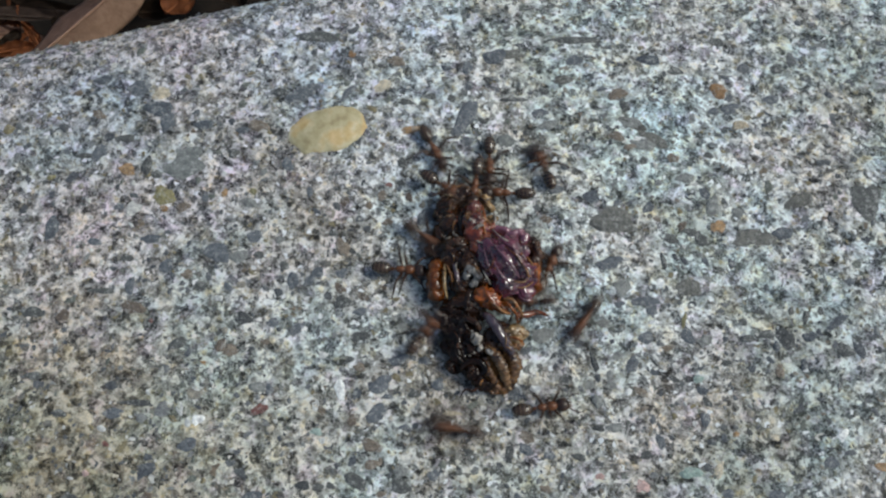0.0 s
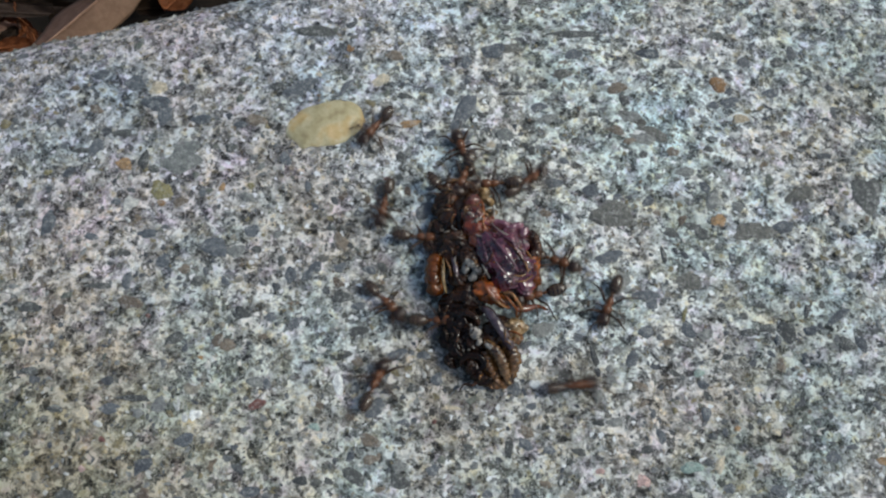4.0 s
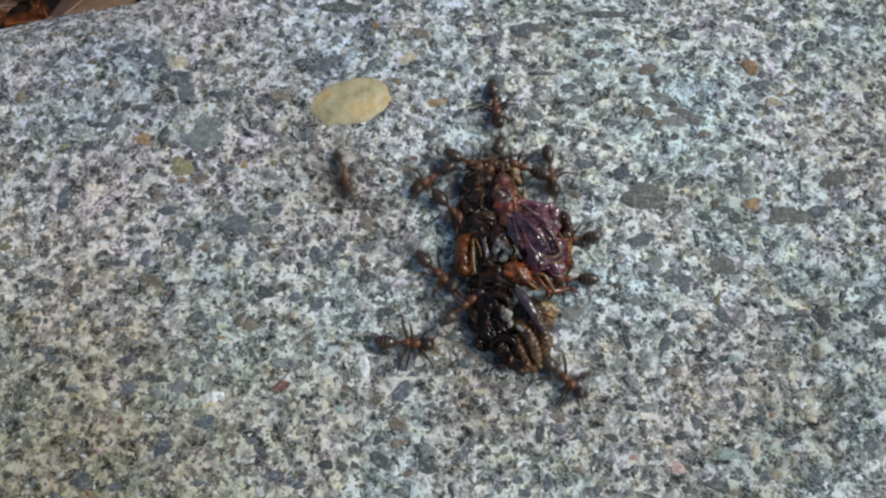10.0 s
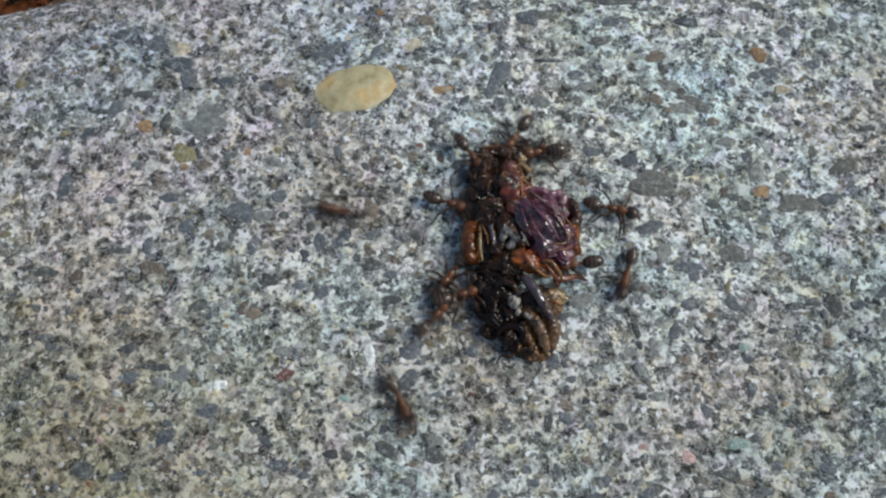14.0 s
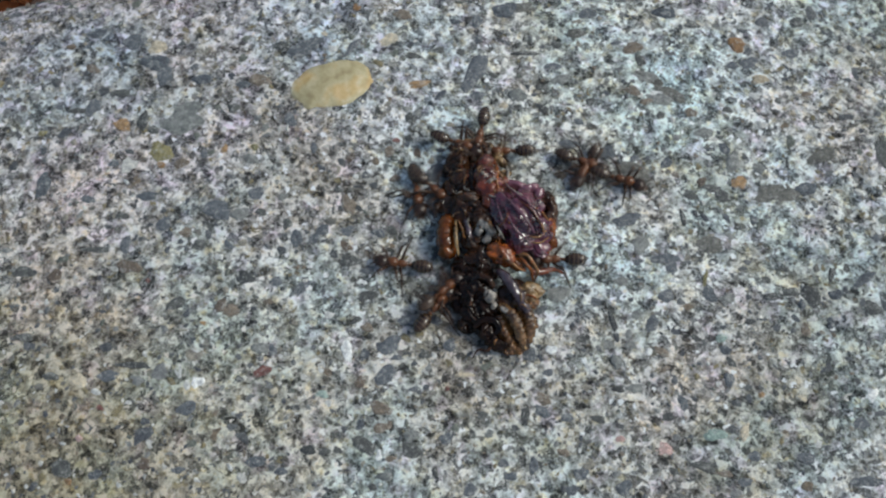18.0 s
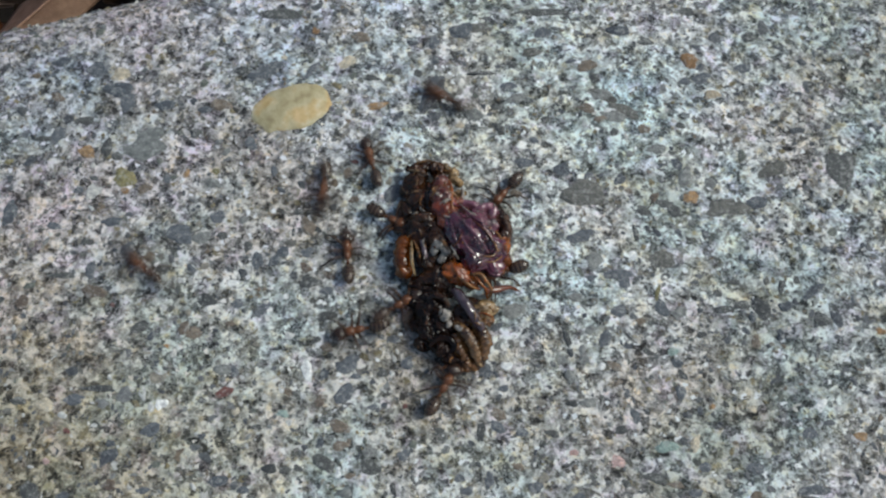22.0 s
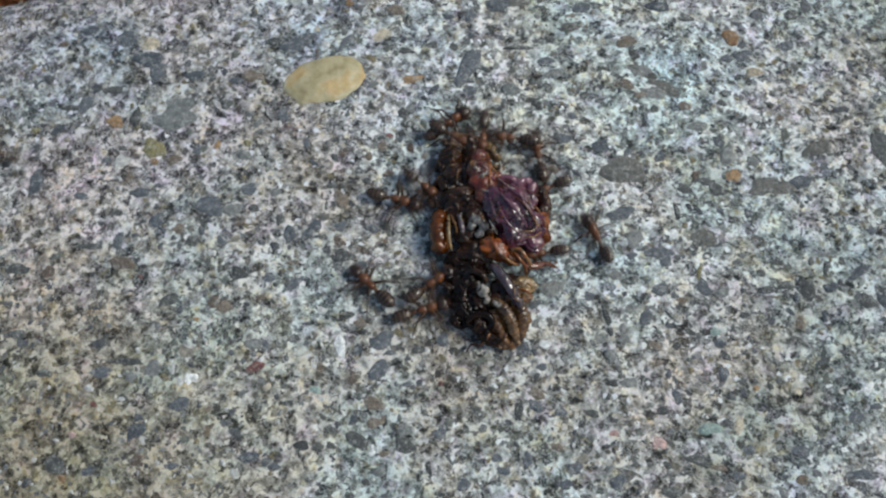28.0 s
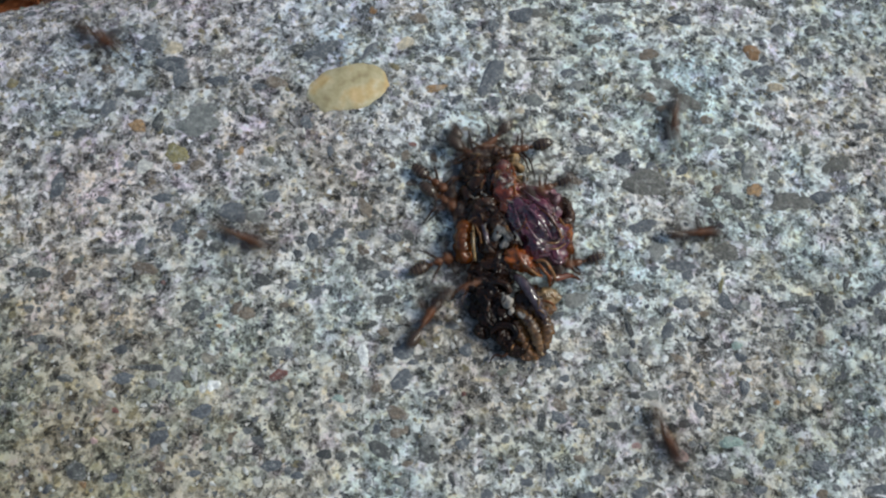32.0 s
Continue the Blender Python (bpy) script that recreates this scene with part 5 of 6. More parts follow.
def motions():
    track(ANTS[0], [
        (0, 11.1, -6.4, 0.0, 21), (0.5, 14.5, -5.0, 0.0, 12), (1, 18.0, -5.0, 0.0, 39), (1.5, 22.1, 2.0, 0.0, 75),
        (2, 22.5, 14.1, 0.0, 125), (2.5, 10.3, 15.7, 0.0, 173), (2.75, 12.5, 15.4, 0.0, 242), (3, 14.7, 15.1, 0.0, 311),
        (3.5, 16.6, 7.2, 0.0, 277), (5.5, 16.1, 2.0, 0.0, 251), (6, 11.3, -7.6, 0.0, 223), (6.5, 3.8, -8.2, 0.0, 175),
        (6.6, 4.4, -8.0, 0.0, 120), (6.75, 5.3, -7.6, 0.0, 70), (7, 6.8, -7.0, 0.0, -8), (7.5, 8.0, -6.9, 0.0, -38),
        (8, 7.8, -7.5, 0.0, -38), (8.5, 7.6, -6.9, 0.0, -38), (9, 8.6, -6.3, 0.0, -38), (9.5, 9.5, -5.8, 0.0, -38),
        (10, 10.5, -5.2, 0.0, -38), (10.25, 11.0, -5.4, 0.0, -38), (10.5, 11.4, -5.7, 0.0, -10), (11, 22.8, 1.3, 0.0, 42),
        (11.5, 34.1, 15.3, 0.0, 47), (12, 48.2, 28.1, 0.0, 40), (14, 54.2, 32.0, 0.0, 67), (20, 58.1, 54.1, 0.0, 134),
        (22, 28.2, 52.7, 0.0, 192), (22.5, 13.7, 43.5, 0.0, 221), (23, 1.7, 28.6, 0.0, 262), (23.25, 7.8, 28.1, 0.0, 319),
        (23.5, 14.0, 27.5, 0.0, 375), (23.67, 11.5, 28.7, 0.0, 434), (23.83, 9.0, 29.8, 0.0, 493), (24, 6.4, 31.0, 0.0, 552),
        (24.5, -7.1, 21.7, 0.0, 575), (24.75, -6.8, 21.8, 0.0, 641), (25, -6.5, 22.0, 0.0, 706), (25.5, 5.2, 19.2, 0.0, 690),
        (27.5, 9.3, 12.0, 0.0, 660), (28, 8.3, 11.5, 0.0, 583), (28.5, 8.9, 11.9, 0.0, 626), (29, 8.8, 9.6, 0.0, 626),
        (29.5, 9.4, 10.5, 0.0, 572), (29.75, 9.3, 10.1, 0.0, 528), (30, 9.2, 9.8, 0.0, 485), (31, 7.5, 12.1, 0.0, 510),
        (32, 5.7, 11.4, 2.2, 560),
    ])
    track(ANTS[1], [
        (0, 14.7, 3.7, 0.0, -120), (0.5, 11.1, -2.6, 0.0, -120), (0.6667, 12.9, -0.3, 0.0, -63), (0.8333, 14.7, 2.0, 0.0, -5),
        (1, 16.5, 4.3, 0.0, 52), (1.167, 16.4, 4.6, 0.0, -2), (1.333, 16.4, 4.9, 0.0, -57), (1.5, 16.4, 5.2, 0.0, -111),
        (2, 12.6, -4.4, 0.0, -129), (2.5, 5.9, -6.8, 0.0, -160), (3, 3.6, -7.6, 0.0, -160), (3.167, 5.0, -7.1, 0.0, -101),
        (3.333, 6.4, -6.6, 0.0, -41), (3.5, 7.7, -6.1, 0.0, 19), (4.5, 20.7, -1.9, 0.0, 40), (5.5, 29.2, 13.8, 0.0, 16),
        (5.75, 27.3, 5.0, 0.0, -55), (6, 25.5, -3.8, 0.0, -127), (6.5, 7.1, -12.2, 0.0, -186), (6.75, 10.7, -6.2, 0.0, -242),
        (7, 14.3, -0.2, 0.0, -299), (7.5, 15.8, 3.7, 0.0, -341), (8, 37.2, 6.9, 0.0, -359), (8.5, 50.9, 3.4, 0.0, -411),
        (9.5, 49.4, -3.2, 0.0, -458), (10.5, 47.8, -9.8, 0.0, -505), (11, 32.0, -7.1, 0.0, -542), (11.5, 13.4, -9.0, 0.0, -558),
        (11.75, 13.6, -4.1, 0.0, -598), (12, 13.8, 0.7, 0.0, -639), (12.5, 16.8, 11.3, 0.0, -625), (13, 11.3, 18.1, 0.0, -569),
        (13.5, 2.4, 18.4, 0.0, -531), (13.67, 2.8, 17.8, 0.0, -474), (13.83, 3.3, 17.2, 0.0, -417), (14, 3.7, 16.5, 0.0, -361),
        (14.25, 5.2, 17.7, 0.0, -301), (14.5, 6.7, 18.8, 0.0, -240), (16.5, -1.2, 23.3, 0.0, -191), (16.75, -4.4, 22.1, 0.0, -120),
        (17, -7.6, 20.8, 0.0, -48), (17.5, 8.4, 14.8, 0.0, -16), (18, 10.6, 15.9, 0.0, -16), (18.25, 8.9, 15.4, 0.0, -68),
        (18.5, 7.3, 14.9, 0.0, -120), (19, 9.3, 12.4, 0.0, -52), (19.5, 9.7, 12.1, 0.0, -98), (20, 10.2, 11.8, 0.0, -144),
        (20.25, 10.1, 11.8, 0.0, -196), (20.5, 10.1, 11.9, 0.0, -249), (21, 9.0, 14.7, 0.0, -236), (21.5, 6.4, 17.1, 0.0, -222),
        (22, -0.7, 23.5, 0.0, -194), (22.5, -6.8, 19.1, 0.0, -151), (23, -12.0, 17.6, 0.0, -137), (23.5, -10.9, 14.5, 0.0, -137),
        (23.75, -11.1, 16.1, 0.0, -199), (24, -11.4, 17.6, 0.0, -261), (24.17, -11.8, 17.6, 0.0, -203), (24.33, -12.1, 17.6, 0.0, -145),
        (24.5, -12.5, 17.6, 0.0, -87), (25, -12.2, 11.0, 0.0, -76), (25.5, -10.6, 11.8, 0.0, -32), (27.5, -6.3, 7.0, 0.0, -48),
        (28, -6.9, 7.2, 0.0, -3), (28.5, -6.5, 7.4, 0.0, 62), (29.5, -5.1, 10.1, 0.0, 34), (30, -5.1, 9.0, 0.0, 101),
        (30.5, -5.2, 7.9, 0.0, 169), (31, -6.8, 10.9, 0.0, 118), (31.5, -6.3, 10.7, 0.0, 47), (32, -5.7, 10.4, 0.0, -23),
    ])
    track(ANTS[2], [
        (0, 3.4, -10.3, 0.0, -170), (0.5, -1.1, -11.0, 0.0, -170), (0.6667, -1.0, -11.0, 0.0, -226), (0.8333, -0.9, -10.9, 0.0, -281),
        (1, -0.7, -10.9, 0.0, -336), (1.5, 1.7, -9.8, 0.0, -336), (1.75, 0.2, -9.8, 0.0, -258), (2, -1.4, -9.9, 0.0, -179),
        (2.5, -3.4, -9.8, 0.0, -171), (3, -10.8, -11.5, 0.0, -214), (3.25, -7.4, -9.6, 0.0, -265), (3.5, -4.0, -7.7, 0.0, -317),
        (4.5, -6.2, -8.2, 0.0, -256), (5.5, -8.4, -8.7, 0.0, -195), (5.75, -8.5, -7.3, 0.0, -247), (6, -8.7, -6.0, 0.0, -299),
        (6.5, -4.2, -2.2, 0.0, -320), (7, -4.7, -1.9, 0.0, -312), (7.5, -5.0, -2.8, 0.0, -311), (7.667, -5.1, -3.0, 0.0, -365),
        (7.833, -5.2, -3.3, 0.0, -420), (8, -5.2, -3.5, 0.0, -460), (8.25, -5.6, -4.4, 0.0, -410), (8.5, -6.0, -5.2, 0.0, -362),
        (9, -5.3, -5.2, 0.0, -362), (9.5, -6.0, -5.5, 0.0, -362), (10, -5.6, -5.5, 0.0, -362), (10.5, -6.2, -5.8, 0.0, -345),
        (11, -4.5, -2.8, 0.0, -299), (11.5, -4.1, -4.0, 0.0, -304), (12, -3.8, -4.0, 0.0, -303), (13, -3.7, -4.2, 0.0, -302),
        (14, -3.2, -3.6, 0.0, -302), (14.5, -4.1, -3.7, 0.0, -337), (16.5, -2.5, -3.1, 0.0, -337), (18, -1.3, -2.8, 0.0, -295),
        (19, -1.1, -3.8, 0.0, -292), (20, -1.8, -3.9, 0.0, -295), (20.5, -1.9, -3.5, 0.0, -230), (21, -1.9, -3.1, 0.0, -165),
        (22, -4.0, -3.7, 0.0, -165), (22.25, -4.2, -3.4, 0.0, -236), (22.5, -4.4, -3.2, 0.0, -307), (22.75, -4.3, -3.3, 0.0, -356),
        (23, -4.2, -3.4, 0.0, -405), (23.5, -2.7, -4.9, 0.0, -405), (23.75, -2.8, -4.5, 0.0, -352), (24, -2.9, -4.1, 0.0, -299),
        (24.25, -3.2, -3.8, 0.0, -239), (24.5, -3.4, -3.5, 0.0, -179), (25.5, -5.0, -3.6, 0.0, -179), (26.17, -3.9, -3.6, 0.0, -120),
        (26.83, -2.8, -3.6, 0.0, -61), (27.5, -1.7, -3.7, 0.0, -2), (29, -2.0, -3.2, 0.0, 63), (30.5, -2.8, -3.4, 0.0, 60),
        (31.5, -3.1, -3.8, 0.0, 60), (32, -3.7, -4.3, 0.0, 58),
    ])
    track(ANTS[3], [
        (0, 24.1, 56.6, 0.0, -108), (1, 22.4, 51.1, 0.0, -106), (1.5, 18.8, 37.2, 0.0, -128), (2, 10.3, 38.0, 0.0, -164),
        (2.5, -8.2, 28.6, 0.0, -141), (3, -3.8, 25.1, 0.0, -103), (3.5, -10.7, 23.2, 0.0, -127), (5.5, -13.2, 11.0, 0.0, -101),
        (6, -14.3, 4.6, 0.0, -155), (6.5, -23.7, 7.4, 0.0, -183), (7, -40.7, 5.5, 0.0, -180), (7.5, -58.2, 7.8, 0.0, -214),
        (7.75, -54.7, 11.3, 0.0, -263), (8, -51.3, 14.9, 0.0, -313), (8.5, -45.4, 21.6, 0.0, -316), (9, -38.8, 26.5, 0.0, -366),
        (9.5, -27.1, 18.1, 0.0, -394), (10, -15.2, 10.9, 0.0, -412), (10.5, -15.5, 1.6, 0.0, -477), (10.75, -18.8, 0.7, 0.0, -551),
        (11, -22.1, -0.1, 0.0, -625), (11.5, -14.6, 9.6, 0.0, -672), (11.75, -13.0, 10.5, 0.0, -616), (12, -11.4, 11.5, 0.0, -561),
        (12.5, -21.2, 11.3, 0.0, -497), (13, -22.9, -1.5, 0.0, -428), (13.5, -12.0, -7.7, 0.0, -390), (14, -4.8, -12.1, 0.0, -401),
        (14.5, -3.4, -15.5, 0.0, -452), (15, -4.6, -21.7, 0.0, -494), (15.5, -5.9, -27.9, 0.0, -535), (16.3, -18.0, -44.0, 0.0, -530),
        (17, -40.0, -44.0, 0.0, -540), (17.7, -61.0, -36.0, 0.0, -570), (18.4, -64.0, -10.0, 0.0, -635), (19, -52.9, 5.0, 0.0, -646),
        (19.25, -47.0, 5.1, 0.0, -689), (19.5, -41.1, 5.3, 0.0, -731), (20, -29.3, -0.3, 0.0, -766), (20.5, -22.1, -16.0, 0.0, -762),
        (21, -11.3, -14.0, 0.0, -692), (21.5, -5.5, -6.3, 0.0, -646), (22, -7.1, 3.7, 0.0, -621), (22.25, -7.1, 3.6, 0.0, -563),
        (22.5, -7.1, 3.6, 0.0, -506), (23, -11.3, 0.7, 0.0, -506), (23.25, -8.9, 2.1, 0.0, -452), (23.5, -6.5, 3.5, 0.0, -398),
        (23.75, -8.3, 0.8, 0.0, -440), (24, -10.1, -1.9, 0.0, -482), (24.17, -9.1, -0.4, 0.0, -423), (24.33, -8.1, 1.0, 0.0, -363),
        (24.5, -7.1, 2.4, 0.0, -304), (25, -6.6, 2.4, 0.0, -337), (25.25, -6.6, 2.3, 0.0, -260), (25.5, -6.6, 2.2, 0.0, -183),
        (26.5, -21.2, 2.9, 0.0, -187), (27.5, -36.0, 6.3, 0.0, -186), (27.7, -42.3, 4.6, 0.0, -165), (27.9, -45.8, 3.7, 0.0, -179),
        (28.1, -51.4, 4.7, 0.0, -230), (28.6, -62.1, 24.6, 0.0, -285), (29.1, -39.2, 34.4, 0.0, -344), (29.8, -7.6, 38.8, 0.0, -368),
        (30, -1.9, 27.1, 0.0, -430), (30.1, -1.3, 20.4, 0.0, -489), (30.2, -9.4, 19.7, 0.0, -518), (30.3, -13.4, 15.0, 0.0, -495),
        (30.4, -19.2, 9.9, 0.0, -513), (30.6, -27.6, 8.4, 0.0, -529), (30.8, -34.1, 7.1, 0.0, -556), (31, -36.7, 11.7, 0.0, -482),
        (31.5, -35.2, 3.1, 0.0, -404), (32, -23.6, 0.7, 0.0, -371),
    ])
    track(ANTS[4], [
        (0, -5.5, 5.2, 0.0, 9), (1, -5.7, 4.4, 0.0, 14), (1.5, -5.3, 3.8, 0.0, 84), (2, -4.9, 3.2, 0.0, 154),
        (3, -6.6, 4.1, 0.0, 228), (3.25, -6.7, 2.3, 0.0, 273), (3.5, -6.8, 0.5, 0.0, 318), (5.5, -3.9, 2.5, 0.0, 337),
        (6, -4.1, -1.4, 0.0, 337), (6.25, -3.8, 0.8, 0.0, 390), (6.5, -3.5, 2.9, 0.0, 443), (8, -3.1, 2.4, 0.0, 394),
        (9.5, -4.2, 2.6, 0.0, 318), (12, -2.9, 1.3, 0.0, 318), (13.5, -2.8, 1.1, 0.0, 261), (15, -2.7, 0.8, 0.0, 205),
        (16.5, -2.6, 0.5, 0.0, 149), (17, -4.1, 1.4, 0.0, 149), (17.5, -5.4, 1.1, 0.0, 175), (18, -5.0, 1.0, 0.0, 185),
        (18.5, -6.2, -0.2, 0.0, 190), (19, -5.9, -2.4, 0.0, 155), (19.5, -7.5, -2.0, 0.0, 150), (20, -14.6, -3.1, 0.0, 205),
        (20.25, -14.9, -3.5, 0.0, 200), (20.5, -15.2, -3.9, 0.0, 190), (21, -10.9, 0.3, 0.0, 248), (21.25, -12.0, 0.7, 0.0, 218),
        (21.5, -13.2, 1.1, 0.0, 187), (22, -27.0, -1.9, 0.0, 148), (22.5, -32.0, 16.1, 0.0, 70), (22.7, -30.0, 25.5, 0.0, 45),
        (22.95, -15.0, 42.0, 0.0, 50), (23.6, -11.0, 43.5, 0.0, 90), (23.9, -13.0, 42.8, 0.0, 160), (24.2, -15.0, 42.0, 0.0, 230),
        (24.5, -31.0, 23.4, 0.0, 215), (24.7, -31.2, 14.0, 0.0, 255), (25, -34.3, 1.0, 0.0, 302), (25.5, -13.3, 2.6, 0.0, 355),
        (26.17, -11.6, 1.0, 0.0, 295), (26.83, -10.0, -0.6, 0.0, 235), (27.5, -8.3, -2.2, 0.0, 175), (28, -6.5, -2.3, 0.0, 152),
        (28.5, -7.2, -2.6, 0.0, 150), (29, -6.5, -0.1, 0.0, 74), (29.5, -6.2, 0.4, 0.0, 34), (30, -5.1, 1.2, 0.0, 34),
        (30.5, -4.0, 0.7, 0.0, 40), (31, -3.9, 0.9, 0.0, 39), (32, -4.0, 1.9, 0.0, 34),
    ])
    track(ANTS[5], [
        (0, -5.1, 19.4, 0.0, -59), (0.5, -4.3, 18.1, 0.0, -59), (1, -4.1, 17.3, 0.0, 12), (1.5, -2.3, 17.7, 0.0, 50),
        (2, -1.7, 20.6, 0.0, 78), (2.25, -2.1, 20.9, 0.0, 146), (2.5, -2.6, 21.3, 0.0, 214), (3, -5.2, 19.5, 0.0, 233),
        (3.5, -8.4, 13.1, 0.0, 256), (5.5, -8.3, 5.8, 0.0, 282), (5.75, -7.9, 8.3, 0.0, 362), (6, -7.6, 10.9, 0.0, 442),
        (6.5, -7.9, 11.8, 0.0, 415), (7, -6.9, 13.3, 0.0, 415), (7.25, -6.7, 12.7, 0.0, 372), (7.5, -6.5, 12.1, 0.0, 330),
        (8, -6.4, 11.6, 0.0, 294), (8.25, -5.9, 10.4, 0.0, 373), (8.5, -5.4, 9.2, 0.0, 451), (9, -6.8, 15.0, 0.0, 475),
        (9.25, -7.1, 14.0, 0.0, 543), (9.5, -7.4, 12.9, 0.0, 612), (10, -6.4, 12.5, 0.0, 590), (10.5, -9.0, 9.4, 0.0, 606),
        (11, -11.2, 1.2, 0.0, 613), (11.5, -12.1, -0.7, 0.0, 680), (12, -11.8, -0.6, 0.0, 722), (12.5, -11.3, -0.3, 0.0, 715),
        (13, -11.4, -0.5, 0.0, 690), (13.25, -11.5, -0.9, 0.0, 615), (13.5, -11.6, -1.4, 0.0, 545), (14, -14.4, 5.6, 0.0, 534),
        (14.5, -33.5, -0.7, 0.0, 546), (15, -36.8, 1.6, 0.0, 489), (15.5, -40.0, 4.0, 0.0, 433), (16.5, -29.1, 7.0, 0.0, 372),
        (17, -20.9, 7.9, 0.0, 370), (17.5, -6.4, 11.0, 0.0, 367), (18, -5.6, 9.3, 0.0, 297), (18.5, -6.3, 8.2, 0.0, 350),
        (19, -5.7, 7.4, 0.0, 355), (20, -6.0, 7.4, 0.0, 355), (20.5, -6.0, 7.5, 0.0, 433), (21, -5.3, 9.9, 0.0, 477),
        (21.5, -9.3, 13.0, 0.0, 479), (22, -6.9, 14.1, 0.0, 475), (22.5, -12.2, 17.8, 0.0, 486), (22.75, -10.5, 17.6, 0.0, 431),
        (23, -8.8, 17.5, 0.0, 375), (23.5, -7.5, 19.3, 0.0, 299), (24, -7.4, 14.0, 0.0, 271), (25, -6.9, 15.0, 0.0, 263),
        (25.25, -7.0, 13.9, 0.0, 307), (25.5, -7.2, 12.8, 0.0, 352), (27.5, -4.4, 15.2, 0.0, 403), (28, -3.3, 16.4, 0.0, 406),
        (28.5, -3.9, 16.2, 0.0, 343), (29, -4.4, 16.0, 0.0, 280), (30, -4.1, 14.1, 0.0, 280), (30.5, -4.3, 14.8, 0.0, 331),
        (31, -4.4, 15.4, 0.0, 381), (31.5, -3.0, 16.0, 0.0, 381), (32, -3.6, 14.8, 0.0, 309),
    ])
    track(ANTS[6], [
        (0, 7.2, 19.5, 0.0, 120), (0.5, 6.3, 21.0, 0.0, 161), (1, 4.9, 19.9, 0.0, 240), (1.5, 4.7, 17.8, 0.0, 262),
        (1.75, 4.3, 17.7, 0.0, 335), (2, 4.0, 17.6, 0.0, 407), (2.25, 4.9, 18.6, 0.0, 360), (2.5, 5.9, 19.7, 0.0, 313),
        (3, 5.1, 15.4, 0.0, 259), (3.25, 4.7, 15.6, 0.0, 329), (3.5, 4.3, 15.8, 0.0, 398), (5.5, 10.0, 20.3, 0.0, 421),
        (6, 6.0, 20.3, 0.0, 491), (6.25, 7.0, 22.0, 0.0, 428), (6.5, 8.0, 23.8, 0.0, 366), (6.75, 12.5, 23.1, 0.0, 413),
        (7, 17.1, 22.5, 0.0, 460), (7.167, 17.7, 21.8, 0.0, 412), (7.333, 15.5, 22.7, 0.0, 471), (7.5, 13.4, 23.6, 0.0, 530),
        (8, 9.6, 22.3, 0.0, 596), (8.5, 10.0, 17.6, 0.0, 557), (9, 4.9, 22.1, 0.0, 514), (9.25, 4.6, 21.0, 0.0, 573),
        (9.5, 4.3, 19.9, 0.0, 632), (10, 5.3, 15.7, 0.0, 648), (11, 6.6, 13.0, 1.0, 656), (11.5, 7.6, 13.4, 0.0, 590),
        (12, 6.1, 11.6, 1.9, 590), (12.5, 8.3, 12.6, 0.0, 590), (13, 6.2, 11.2, 2.0, 656), (13.5, 9.6, 11.4, 0.0, 720),
        (14, 11.7, 11.1, 0.0, 712), (14.5, 13.1, 10.7, 0.0, 698), (15.5, 16.2, 9.5, 0.0, 757), (16.5, 19.3, 8.2, 0.0, 815),
        (17, 10.8, 18.3, 0.0, 844), (17.12, 11.1, 18.6, 0.0, 884), (17.25, 11.4, 18.9, 0.0, 924), (17.38, 11.7, 19.2, 0.0, 964),
        (17.5, 11.9, 19.6, 0.0, 1004), (18, 11.2, 15.4, 0.0, 976), (18.5, 10.1, 12.9, 0.0, 963), (19.5, 8.8, 10.5, 0.0, 963),
        (20, 9.3, 12.1, 0.0, 884), (20.5, 9.8, 13.8, 0.0, 805), (20.75, 9.4, 14.5, 0.0, 852), (21, 9.0, 15.3, 0.0, 899),
        (22, 7.3, 13.4, 0.0, 949), (23.5, 7.3, 13.2, 0.0, 1027), (25, 7.2, 13.1, 0.0, 1105), (26.25, 8.1, 13.5, 0.0, 1154),
        (27.5, 9.0, 13.9, 0.0, 1203), (28.5, 5.0, 15.6, 0.0, 1171), (29, 10.0, 15.4, 0.0, 1093), (29.5, 12.2, 17.6, 0.0, 1165),
        (29.75, 11.0, 18.7, 0.0, 1221), (30, 9.9, 19.8, 0.0, 1277), (30.25, 10.5, 18.2, 0.0, 1319), (30.5, 11.1, 16.6, 0.0, 1362),
        (31, 12.0, 9.2, 0.0, 1357), (31.25, 12.2, 9.3, 0.0, 1402), (31.5, 12.4, 9.3, 0.0, 1447), (32, 20.7, 10.4, 0.0, 1447),
    ])
